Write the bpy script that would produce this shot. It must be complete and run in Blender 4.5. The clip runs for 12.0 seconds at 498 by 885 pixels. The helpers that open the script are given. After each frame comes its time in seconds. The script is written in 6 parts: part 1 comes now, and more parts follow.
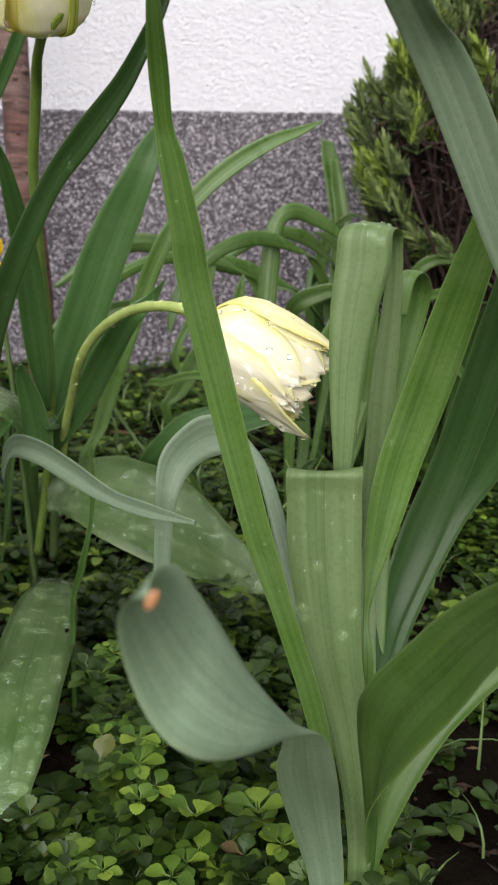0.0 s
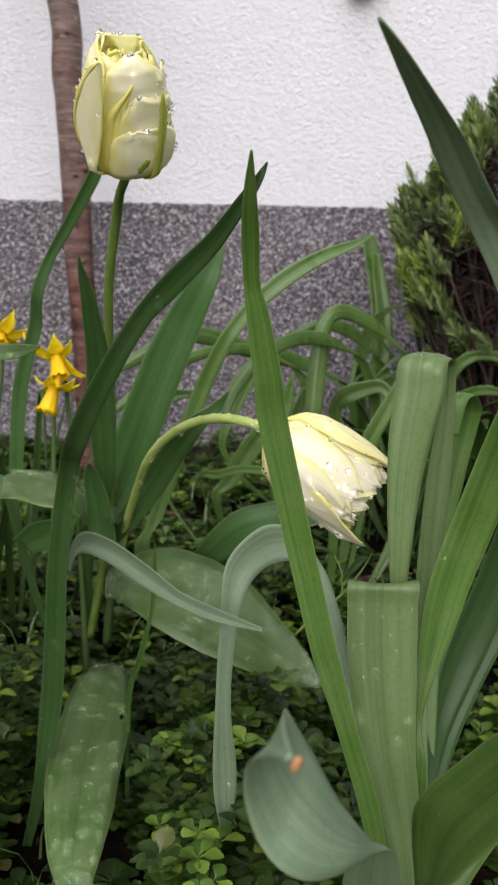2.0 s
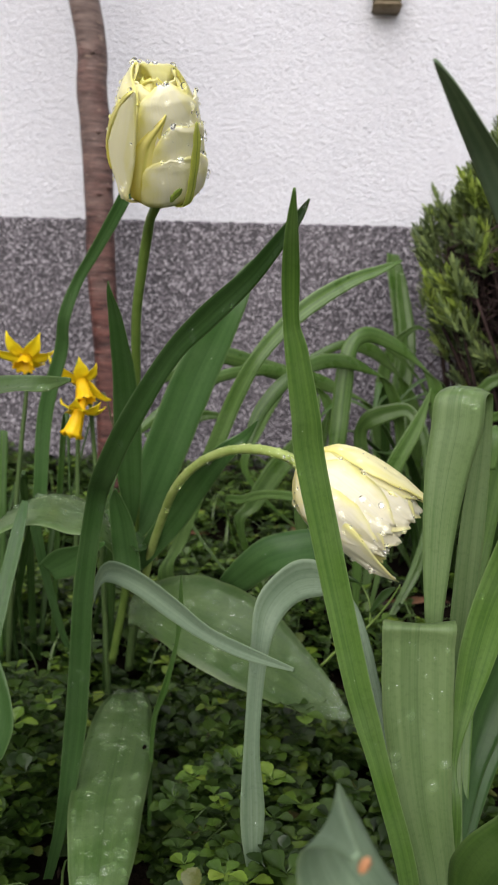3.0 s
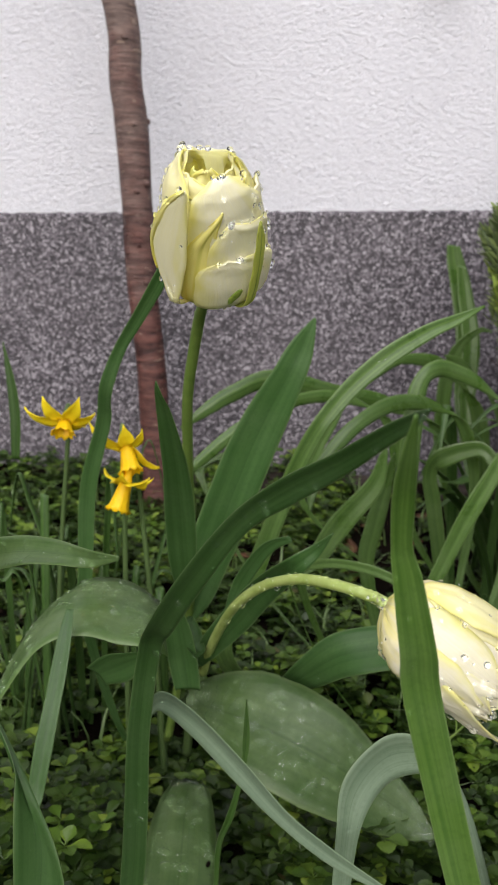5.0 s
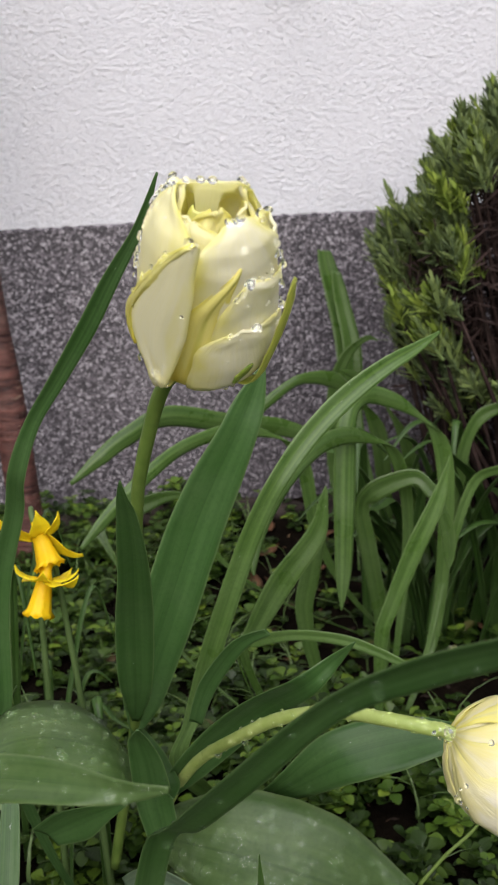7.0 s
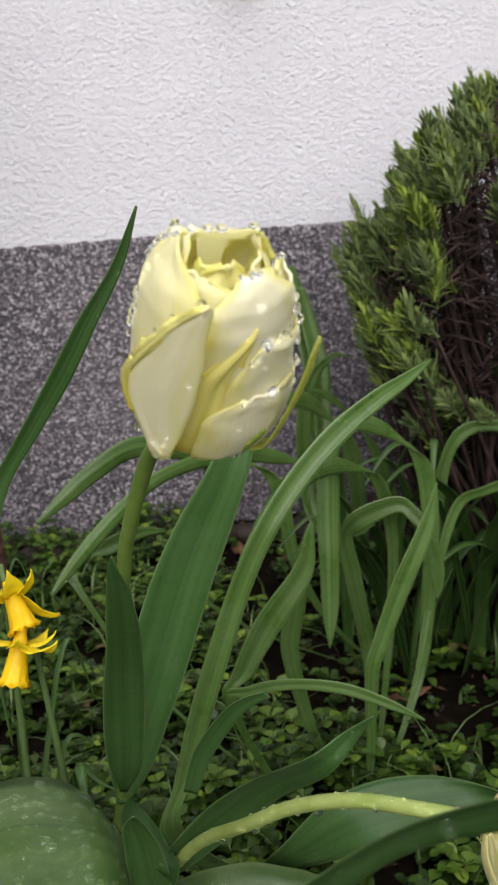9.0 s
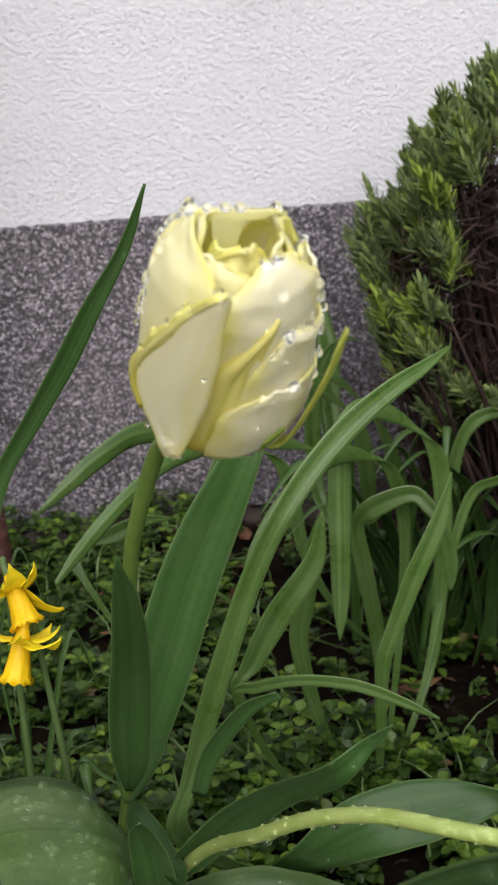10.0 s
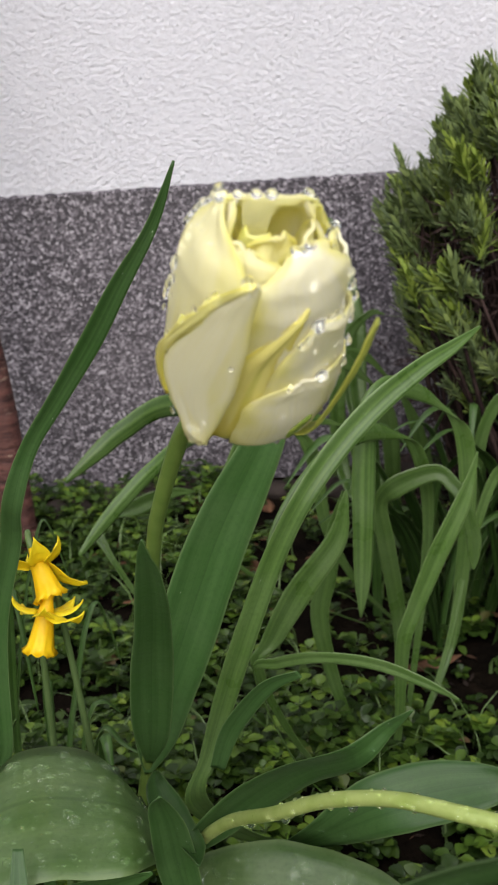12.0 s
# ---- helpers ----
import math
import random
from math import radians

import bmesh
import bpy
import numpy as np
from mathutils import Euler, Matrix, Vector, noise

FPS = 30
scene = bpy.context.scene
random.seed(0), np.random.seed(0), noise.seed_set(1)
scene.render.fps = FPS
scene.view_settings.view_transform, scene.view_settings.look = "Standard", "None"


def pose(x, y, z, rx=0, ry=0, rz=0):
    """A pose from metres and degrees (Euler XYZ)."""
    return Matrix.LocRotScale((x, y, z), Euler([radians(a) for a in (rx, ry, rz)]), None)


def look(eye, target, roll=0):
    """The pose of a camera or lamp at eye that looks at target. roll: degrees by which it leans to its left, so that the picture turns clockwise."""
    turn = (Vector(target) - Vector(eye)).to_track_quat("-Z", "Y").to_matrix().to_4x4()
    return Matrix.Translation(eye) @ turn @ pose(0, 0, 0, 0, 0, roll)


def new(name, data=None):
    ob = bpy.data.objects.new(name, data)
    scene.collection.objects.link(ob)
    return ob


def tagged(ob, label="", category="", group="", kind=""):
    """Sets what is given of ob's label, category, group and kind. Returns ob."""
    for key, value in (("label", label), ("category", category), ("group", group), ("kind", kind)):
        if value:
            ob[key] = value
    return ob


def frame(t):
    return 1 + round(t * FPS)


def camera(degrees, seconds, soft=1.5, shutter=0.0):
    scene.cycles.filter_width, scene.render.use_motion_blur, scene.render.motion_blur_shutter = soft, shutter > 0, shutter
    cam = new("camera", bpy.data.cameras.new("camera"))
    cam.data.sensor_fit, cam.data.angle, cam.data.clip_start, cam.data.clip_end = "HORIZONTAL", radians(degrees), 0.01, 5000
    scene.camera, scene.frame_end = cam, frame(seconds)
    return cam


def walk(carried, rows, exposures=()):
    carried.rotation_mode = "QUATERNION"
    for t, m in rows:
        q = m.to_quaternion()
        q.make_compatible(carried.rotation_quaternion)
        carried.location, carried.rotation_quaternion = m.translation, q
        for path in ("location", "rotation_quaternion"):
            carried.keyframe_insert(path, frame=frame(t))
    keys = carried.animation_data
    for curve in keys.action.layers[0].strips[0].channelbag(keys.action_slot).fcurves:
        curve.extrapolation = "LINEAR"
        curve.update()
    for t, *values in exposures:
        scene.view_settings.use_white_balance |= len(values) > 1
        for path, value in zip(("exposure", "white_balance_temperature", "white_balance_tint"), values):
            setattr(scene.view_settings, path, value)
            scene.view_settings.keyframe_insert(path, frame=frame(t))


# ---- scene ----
cam = camera(32.5, 12.0, soft=1.8)
cam.data.dof.use_dof, cam.data.dof.focus_distance, cam.data.dof.aperture_fstop = True, 0.25, 50.0
PATH = [
    (0, (0.011, 0.015, 0.289), (0.037, 1.959, -0.181), 1.3),
    (0.5, (0.008, 0.008, 0.296), (0.011, 1.96, -0.139), 1.7),
    (1, (0.005, 0.002, 0.303), (-0.008, 1.965, -0.082), 1.9),
    (1.5, (0.003, -0.003, 0.307), (-0.025, 1.967, -0.038), 1.9),
    (2, (-0.001, -0.003, 0.308), (-0.049, 1.97, -0.012), 2.1),
    (2.5, (-0.006, -0.002, 0.31), (-0.07, 1.974, 0.009), 2.4),
    (3, (-0.007, 0.003, 0.314), (-0.093, 1.979, 0.021), 2.4),
    (3.5, (-0.013, 0.018, 0.328), (-0.131, 1.993, 0.035), 2.2),
    (3.7, (-0.016, 0.025, 0.332), (-0.152, 1.997, 0.027), 2.2),
    (5.3, (-0.027, 0.072, 0.371), (-0.205, 2.017, -0.06), 0.6),
    (5.5, (-0.032, 0.082, 0.372), (-0.171, 2.029, -0.064), 0.3),
    (6, (-0.047, 0.102, 0.374), (-0.061, 2.054, -0.063), -1.3),
    (6.5, (-0.063, 0.123, 0.377), (0.051, 2.071, -0.061), -2.1),
    (7, (-0.072, 0.129, 0.382), (0.147, 2.071, -0.044), -2.7),
    (7.5, (-0.08, 0.135, 0.385), (0.219, 2.071, -0.018), -3.4),
    (9.5, (-0.08, 0.163, 0.392), (0.245, 2.088, -0.041), -4.1),
    (10, (-0.08, 0.169, 0.392), (0.23, 2.09, -0.068), -3.9),
    (10.5, (-0.077, 0.17, 0.392), (0.214, 2.088, -0.093), -3.4),
    (11, (-0.077, 0.17, 0.394), (0.202, 2.086, -0.106), -3.0),
    (11.5, (-0.079, 0.17, 0.395), (0.186, 2.085, -0.119), -3.1),
    (12, (-0.08, 0.171, 0.395), (0.169, 2.084, -0.132), -3.3),
]
walk(cam, [(t, look(eye, target, roll)) for t, eye, target, roll in PATH], exposures=[(0, 0.34), (1.0, 0.24), (2.5, 0.12), (5.5, 0.1), (7.5, 0.05), (12, 0.08)])

# ---- light ----
world = bpy.data.worlds.new("overcast_sky")
scene.world = world
world.use_nodes = True
wn = world.node_tree.nodes
sky = wn.new("ShaderNodeTexSky")
sky.sky_type, sky.sun_disc = "NISHITA", False
sky.sun_elevation, sky.sun_rotation = radians(32), radians(190)
sky.air_density, sky.dust_density, sky.ozone_density = 1.0, 3.0, 0.8
wn["Background"].inputs["Strength"].default_value = 0.044
world.node_tree.links.new(sky.outputs["Color"], wn["Background"].inputs["Color"])

sun = new("sun", bpy.data.lights.new("sun", "SUN"))
sun.data.energy, sun.data.angle, sun.data.color = 4.35, radians(80), (1.0, 0.975, 0.98)
sun.matrix_world = look((-0.25, -2.2, 2.40), (0, 0.6, 0))


# ---- materials ----
class Mat:
    """A node material under construction."""

    def __init__(self, name):
        self.m = bpy.data.materials.new(name)
        self.m.use_nodes = True
        self.n, self.l = self.m.node_tree.nodes, self.m.node_tree.links
        self.p = self.n["Principled BSDF"]

    def put(self, kind, inputs=(), operation="", blend=""):
        node = self.n.new(kind)
        if operation:
            node.operation = operation
        if blend:
            node.data_type, node.blend_type = "RGBA", blend
        for k, v in inputs:
            self.set(node, k, v)
        return node

    def set(self, node, k, v):
        if isinstance(v, bpy.types.NodeSocket):
            self.l.new(v, node.inputs[k])
        else:
            node.inputs[k].default_value = v

    def coords(self, which="Object", scale=(1, 1, 1)):
        c = self.put("ShaderNodeTexCoord")
        return self.put("ShaderNodeMapping", [("Vector", c.outputs[which]), ("Scale", scale)]).outputs[0]

    def noise(self, vec, scale, detail=4, rough=0.55, distort=0.0):
        return self.put("ShaderNodeTexNoise", [("Vector", vec), ("Scale", scale), ("Detail", detail), ("Roughness", rough), ("Distortion", distort)]).outputs[0]

    def ramp(self, fac, *stops):
        r = self.put("ShaderNodeValToRGB", [("Fac", fac)])
        e = r.color_ramp.elements
        while len(e) < len(stops):
            e.new(0.5)
        for el, (pos, col) in zip(e, stops):
            el.position = pos
            el.color = (*col, 1) if len(col) == 3 else col
        return r.outputs[0]

    def mix(self, fac, a, b, mode="MIX"):
        x = self.put("ShaderNodeMix", blend=mode)
        for i, v in ((0, fac), (6, a), (7, b)):
            if isinstance(v, bpy.types.NodeSocket):
                self.l.new(v, x.inputs[i])
            else:
                x.inputs[i].default_value = (*v, 1) if isinstance(v, tuple) else v
        return x.outputs[2]

    def bump(self, height, strength, dist=0.001, below=None):
        b = self.put("ShaderNodeBump", [("Height", height), ("Strength", strength), ("Distance", dist)])
        if below is not None:
            self.l.new(below, b.inputs["Normal"])
        return b.outputs[0]

    def finish(self, color=None, rough=None, normal=None, spec=0.5, translucent=0.0, tcolor=None):
        p = self.p
        p.inputs["Specular IOR Level"].default_value = spec
        if color is not None:
            self.set(p, "Base Color", color if isinstance(color, bpy.types.NodeSocket) else (*color, 1))
        if rough is not None:
            self.set(p, "Roughness", rough)
        if normal is not None:
            self.l.new(normal, p.inputs["Normal"])
        if translucent:
            t = self.put("ShaderNodeBsdfTranslucent")
            src = tcolor if tcolor is not None else color
            self.set(t, "Color", src if isinstance(src, bpy.types.NodeSocket) else (*src, 1))
            x = self.put("ShaderNodeMixShader", [("Fac", translucent)])
            self.l.new(p.outputs[0], x.inputs[1])
            self.l.new(t.outputs[0], x.inputs[2])
            self.l.new(x.outputs[0], self.n["Material Output"].inputs[0])
        return self.m


def leaf_material(name, dark, light, rough=0.42, veins=46.0, bloom=0.0, glow=0.2):
    """A long-leaved bulb's blade: parallel veins, waxy bloom, slight blotches."""
    dark, light = tuple(0.9 * c for c in dark), tuple(0.9 * c for c in light)
    k = Mat(name)
    fine = k.noise(k.coords("UV", (veins, 0.9, 1)), 1.0, 3, 0.6)
    wide = k.noise(k.coords("UV", (5.0, 0.35, 1)), 1.0, 3)
    blot = k.noise(k.coords("Object"), 45.0, 4)
    speck = k.noise(k.coords("Object"), 700.0, 2)
    faint = k.put("ShaderNodeMath", [(0, fine), (1, 0.45)], operation="MULTIPLY")
    # broad bands: natural stripes, and the folds' light and dark put into colour
    broad = k.put("ShaderNodeMath", [(0, wide), (1, 1.55)], operation="MULTIPLY")
    both = k.put("ShaderNodeMath", [(0, faint.outputs[0]), (1, broad.outputs[0])], operation="ADD")
    half = k.put("ShaderNodeMath", [(0, both.outputs[0]), (1, 0.5)], operation="MULTIPLY")
    col = k.ramp(half.outputs[0], (0.40, dark), (0.60, light))
    grey = tuple(0.6 * c + 0.4 * g for c, g in zip(light, (0.28, 0.35, 0.20)))
    col = k.mix(k.ramp(blot, (0.38, (0, 0, 0)), (0.72, (bloom, bloom, bloom))), col, grey)
    col = k.mix(k.ramp(speck, (0.3, (0.22, 0.22, 0.22)), (0.5, (0, 0, 0))), col, tuple(0.6 * c for c in dark))
    sep = k.put("ShaderNodeSeparateXYZ", [("Vector", k.put("ShaderNodeTexCoord").outputs["UV"])])
    off = k.put("ShaderNodeMath", [(0, k.put("ShaderNodeMath", [(0, sep.outputs[0]), (1, 0.5)], operation="SUBTRACT").outputs[0])], operation="ABSOLUTE").outputs[0]
    pale = tuple(0.5 * c + 0.5 * g for c, g in zip(light, (0.34, 0.42, 0.2)))
    col = k.mix(k.ramp(off, (0.462, (0, 0, 0)), (0.49, (0.32, 0.32, 0.32))), col, pale)
    col = k.mix(k.ramp(off, (0.006, (0.4, 0.4, 0.4)), (0.02, (0, 0, 0))), col, tuple(0.7 * c for c in dark))
    info = k.put("ShaderNodeObjectInfo")
    hue = k.put("ShaderNodeMapRange", [("Value", info.outputs["Random"]), ("To Min", 0.78), ("To Max", 1.2)])
    hsv = k.put("ShaderNodeHueSaturation", [("Color", col), ("Value", hue.outputs[0])])
    r = k.put("ShaderNodeMapRange", [("Value", blot), ("To Min", rough - 0.12), ("To Max", rough + 0.16)])
    nrm = k.bump(fine, 0.16, 0.0005, k.bump(k.noise(k.coords("Object"), 130.0, 3), 0.2, 0.001))
    through_light = k.mix(1.0, hsv.outputs[0], (1.2, 1.25, 0.5), "MULTIPLY")
    return k.finish(hsv.outputs[0], r.outputs[0], nrm, 0.38, glow, through_light)


M = {}
M["blade"] = leaf_material("blade_green", (0.052, 0.118, 0.018), (0.100, 0.188, 0.036), 0.34, 34, 0.3)
M["tulip_leaf"] = leaf_material("tulip_leaf_green", (0.038, 0.096, 0.022), (0.060, 0.132, 0.036), 0.34, 46, 0.12, 0.2)
M["broad_leaf"] = leaf_material("broad_leaf_green", (0.060, 0.120, 0.030), (0.100, 0.172, 0.050), 0.32, 26, 0.5)
M["glaucous"] = leaf_material("glaucous_leaf_back", (0.180, 0.270, 0.165), (0.27, 0.365, 0.245), 0.45, 26, 0.3, 0.25)
M["pale_blade"] = leaf_material("pale_blade_green", (0.135, 0.225, 0.075), (0.215, 0.315, 0.125), 0.4, 40, 0.3, 0.35)
M["strap"] = leaf_material("strap_leaf_green", (0.046, 0.100, 0.018), (0.094, 0.172, 0.038), 0.28, 22, 0.3, 0.2)
M["daf_leaf"] = leaf_material("daffodil_leaf_green", (0.028, 0.072, 0.012), (0.062, 0.13, 0.026), 0.4, 16, 0.15)

k = Mat("stem_green")
nz = k.noise(k.coords("Object"), 90.0, 4)
M["stem"] = k.finish(k.ramp(nz, (0.3, (0.10, 0.17, 0.03)), (0.75, (0.17, 0.25, 0.055))), 0.45, k.bump(nz, 0.2, 0.0006), 0.4, 0.08)
k = Mat("pale_stem_green")
nz = k.noise(k.coords("Object"), 160.0, 4)
M["pale_stem"] = k.finish(k.ramp(nz, (0.3, (0.24, 0.32, 0.07)), (0.75, (0.36, 0.43, 0.14))), 0.45, k.bump(nz, 0.3, 0.0006), 0.4, 0.1)


def petal_material(name, body, base, flame, flame_amount, glow=0.34):
    k = Mat(name)
    uvn = k.put("ShaderNodeTexCoord").outputs["UV"]
    sep = k.put("ShaderNodeSeparateXYZ", [("Vector", uvn)])
    fine = k.noise(k.coords("UV", (38.0, 2.0, 1)), 1.0, 3, 0.6)
    soft = k.noise(k.coords("UV", (3.0, 3.0, 1)), 1.0, 3)
    col = k.mix(k.ramp(fine, (0.35, (0, 0, 0)), (0.8, (0.5, 0.5, 0.5))), body, tuple(c * f for c, f in zip(body, (0.96, 0.95, 0.74))))
    v = k.put("ShaderNodeMath", [(0, sep.outputs[1]), (1, soft)], operation="ADD")
    low = k.ramp(v.outputs[0], (0.42, (1, 1, 1)), (0.82, (0, 0, 0)))
    col = k.mix(low, col, base)
    off = k.put("ShaderNodeMath", [(0, k.put("ShaderNodeMath", [(0, sep.outputs[0]), (1, 0.5)], operation="SUBTRACT").outputs[0])], operation="ABSOLUTE").outputs[0]
    rim = k.put("ShaderNodeMath", [(0, soft), (1, off)], operation="MULTIPLY").outputs[0]
    col = k.mix(k.ramp(rim, (0.12, (0, 0, 0)), (0.27, (0.8, 0.8, 0.8))), col, tuple(0.5 * b + 0.5 * c for b, c in zip(base, (0.80, 0.80, 0.20))))
    if flame_amount:
        # a green flame along the midrib
        u = k.put("ShaderNodeMath", [(0, sep.outputs[0]), (1, 0.5)], operation="SUBTRACT")
        u = k.put("ShaderNodeMath", [(0, u.outputs[0])], operation="ABSOLUTE")
        wob = k.put("ShaderNodeMath", [(0, fine), (1, 0.12)], operation="MULTIPLY")
        u = k.put("ShaderNodeMath", [(0, u.outputs[0]), (1, wob.outputs[0])], operation="ADD")
        rib = k.ramp(u.outputs[0], (0.09, (flame_amount,) * 3), (0.15, (0, 0, 0)))
        span = k.ramp(sep.outputs[1], (0.05, (0.1, 0.1, 0.1)), (0.3, (1, 1, 1)))
        col = k.mix(k.mix(1.0, rib, span, "MULTIPLY"), col, flame)
    nrm = k.bump(fine, 0.3, 0.0008, k.bump(k.noise(k.coords("Object"), 120.0, 3), 0.15, 0.001))
    return k.finish(col, 0.42, nrm, 0.4, glow)


M["petal"] = petal_material("cream_petal", (0.965, 0.92, 0.46), (0.87, 0.78, 0.10), (0.2, 0.3, 0.04), 0.0)
M["petal_pale"] = petal_material("pale_petal", (0.975, 0.94, 0.60), (0.92, 0.85, 0.22), (0.2, 0.3, 0.04), 0.0)
M["petal_white"] = petal_material("white_petal", (0.98, 0.955, 0.76), (0.95, 0.87, 0.28), (0.2, 0.3, 0.04), 0.0)
M["petal_yellow"] = petal_material("yellow_petal", (0.93, 0.89, 0.36), (0.82, 0.72, 0.06), (0.3, 0.36, 0.05), 0.0)
M["sepal"] = petal_material("greenish_petal", (0.66, 0.71, 0.18), (0.55, 0.62, 0.10), (0.24, 0.36, 0.05), 0.7)

M["petal_green"] = petal_material("greenish_yellow_petal", (0.90, 0.90, 0.40), (0.74, 0.72, 0.10), (0.3, 0.36, 0.05), 0.0)
M["petal_wedge"] = petal_material("deep_yellow_petal", (0.94, 0.88, 0.32), (0.86, 0.70, 0.05), (0.62, 0.64, 0.06), 0.35)
M["petal_outer"] = petal_material("outer_cream_petal", (0.985, 0.96, 0.74), (0.96, 0.885, 0.34), (0.3, 0.36, 0.05), 0.0)
M["petal_thin"] = petal_material("thin_inner_petal", (0.98, 0.96, 0.68), (0.96, 0.92, 0.46), (0.3, 0.36, 0.05), 0.0, 0.7)
M["petal_nod"] = petal_material("white_nodding_petal", (0.93, 0.895, 0.745), (0.92, 0.85, 0.34), (0.3, 0.36, 0.05), 0.0)
k = Mat("green_fleck")
M["fleck"] = k.finish(k.ramp(k.noise(k.coords("Object"), 900.0, 3), (0.3, (0.13, 0.22, 0.03)), (0.7, (0.34, 0.42, 0.07))), 0.5)

k = Mat("daffodil_yellow")
nz = k.noise(k.coords("UV", (14, 2, 1)), 1.0, 3)
M["yellow"] = k.finish(k.ramp(nz, (0.3, (0.93, 0.74, 0.014)), (0.8, (0.95, 0.82, 0.035))), 0.45, k.bump(nz, 0.3, 0.0006), 0.35, 0.3)
k = Mat("daffodil_orange")
nz = k.noise(k.coords("Object"), 300.0, 3)
M["orange"] = k.finish(k.ramp(nz, (0.3, (0.93, 0.60, 0.006)), (0.8, (0.95, 0.70, 0.014))), 0.45, k.bump(nz, 0.3, 0.0006), 0.35, 0.3)
k = Mat("dry_tip_orange")
M["dry"] = k.finish(k.ramp(k.noise(k.coords("Object"), 500.0, 3), (0.3, (0.25, 0.10, 0.04)), (0.7, (0.55, 0.27, 0.12))), 0.7)



def water_material(name, ior, clear_part):
    k = Mat(name)
    k.p.inputs["IOR"].default_value = ior
    k.p.inputs["Transmission Weight"].default_value = 0.99
    k.finish((0.97, 0.98, 1.0), 0.02)
    clear = k.put("ShaderNodeBsdfTransparent")
    both = k.put("ShaderNodeMixShader", [("Fac", clear_part)])
    k.l.new(k.p.outputs[0], both.inputs[1])
    k.l.new(clear.outputs[0], both.inputs[2])
    k.l.new(both.outputs[0], k.n["Material Output"].inputs[0])
    return k.m


M["water"] = water_material("rain_water", 1.34, 0.1)
M["wet"] = water_material("rain_on_leaf", 1.35, 0.45)

k = Mat("white_render")
o = k.coords("Object")
drift = k.noise(k.coords("Object", (215, 215, 290)), 1.0, 5, 0.65, 0.1)
grain = k.noise(o, 420.0, 3)
patch = k.noise(o, 4.0, 4)
wcol = k.ramp(patch, (0.3, (0.69, 0.69, 0.735)), (0.7, (0.75, 0.75, 0.795)))
wcol = k.mix(k.ramp(grain, (0.25, (0.25, 0.25, 0.25)), (0.55, (0, 0, 0))), wcol, (0.57, 0.57, 0.61))
M["render_white"] = k.finish(wcol, 0.9, k.bump(drift, 1.0, 0.0052, k.bump(grain, 0.3, 0.002)), 0.15)

k = Mat("stone_chip_render")
o = k.coords("Object")
chip = k.put("ShaderNodeTexVoronoi", [("Vector", o), ("Scale", 500.0), ("Randomness", 1.0)])
sepc = k.put("ShaderNodeSeparateColor", [("Color", chip.outputs["Color"])])
ccol = k.ramp(sepc.outputs[0], (0.0, (0.011, 0.010, 0.013)), (0.33, (0.030, 0.026, 0.032)), (0.6, (0.086, 0.076, 0.088)), (0.84, (0.19, 0.172, 0.195)), (1.0, (0.39, 0.366, 0.395)))
stain = k.noise(o, 7.0, 4)
ccol = k.mix(k.ramp(stain, (0.35, (0, 0, 0)), (0.75, (0.3, 0.3, 0.3))), ccol, (0.12, 0.105, 0.115))
M["plinth"] = k.finish(ccol, 0.6, k.bump(chip.outputs["Distance"], -0.7, 0.002), 0.35)

k = Mat("dark_soil_with_bounce_ground")
o = k.coords("Object")
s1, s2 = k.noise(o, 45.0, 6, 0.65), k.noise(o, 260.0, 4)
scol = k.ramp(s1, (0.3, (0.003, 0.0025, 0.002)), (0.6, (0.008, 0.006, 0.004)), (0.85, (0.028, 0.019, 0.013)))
# pale unseen ground behind the camera, added to bounce light up on petals
far = k.put("ShaderNodeSeparateXYZ", [("Vector", o)])
scol = k.mix(k.ramp(k.put("ShaderNodeMapRange", [("Value", far.outputs[1]), ("From Min", -0.45), ("From Max", -0.55)]).outputs[0], (0.3, (0, 0, 0)), (0.7, (1, 1, 1))), scol, k.ramp(s2, (0.3, (0.27, 0.25, 0.22)), (0.7, (0.44, 0.41, 0.37))))
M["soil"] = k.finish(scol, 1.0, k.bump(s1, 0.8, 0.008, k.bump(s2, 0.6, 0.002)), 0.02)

def cover_material(name, *stops):
    k = Mat(name)
    geo = k.put("ShaderNodeNewGeometry")
    col = k.ramp(geo.outputs["Random Per Island"], *stops)
    gn = k.noise(k.coords("Object"), 260.0, 3)
    col = k.mix(k.ramp(gn, (0.3, (0.0, 0.0, 0.0)), (0.8, (0.35, 0.35, 0.35))), col, (0.055, 0.095, 0.025))
    return k.finish(col, 0.36, k.bump(gn, 0.4, 0.001), 0.35, 0.2)


# lit and shaded leaf colours: the dark one puts shade between leaves into colour
M["cover"] = cover_material("lit_ground_cover_leaf", (0.0, (0.045, 0.095, 0.012)), (0.5, (0.085, 0.155, 0.018)), (0.9, (0.15, 0.235, 0.026)), (1.0, (0.21, 0.29, 0.035)))
M["cover_shaded"] = cover_material("shaded_ground_cover_leaf", (0.0, (0.008, 0.020, 0.003)), (0.5, (0.024, 0.052, 0.007)), (0.9, (0.05, 0.092, 0.012)), (0.985, (0.075, 0.13, 0.016)), (1.0, (0.10, 0.055, 0.03)))

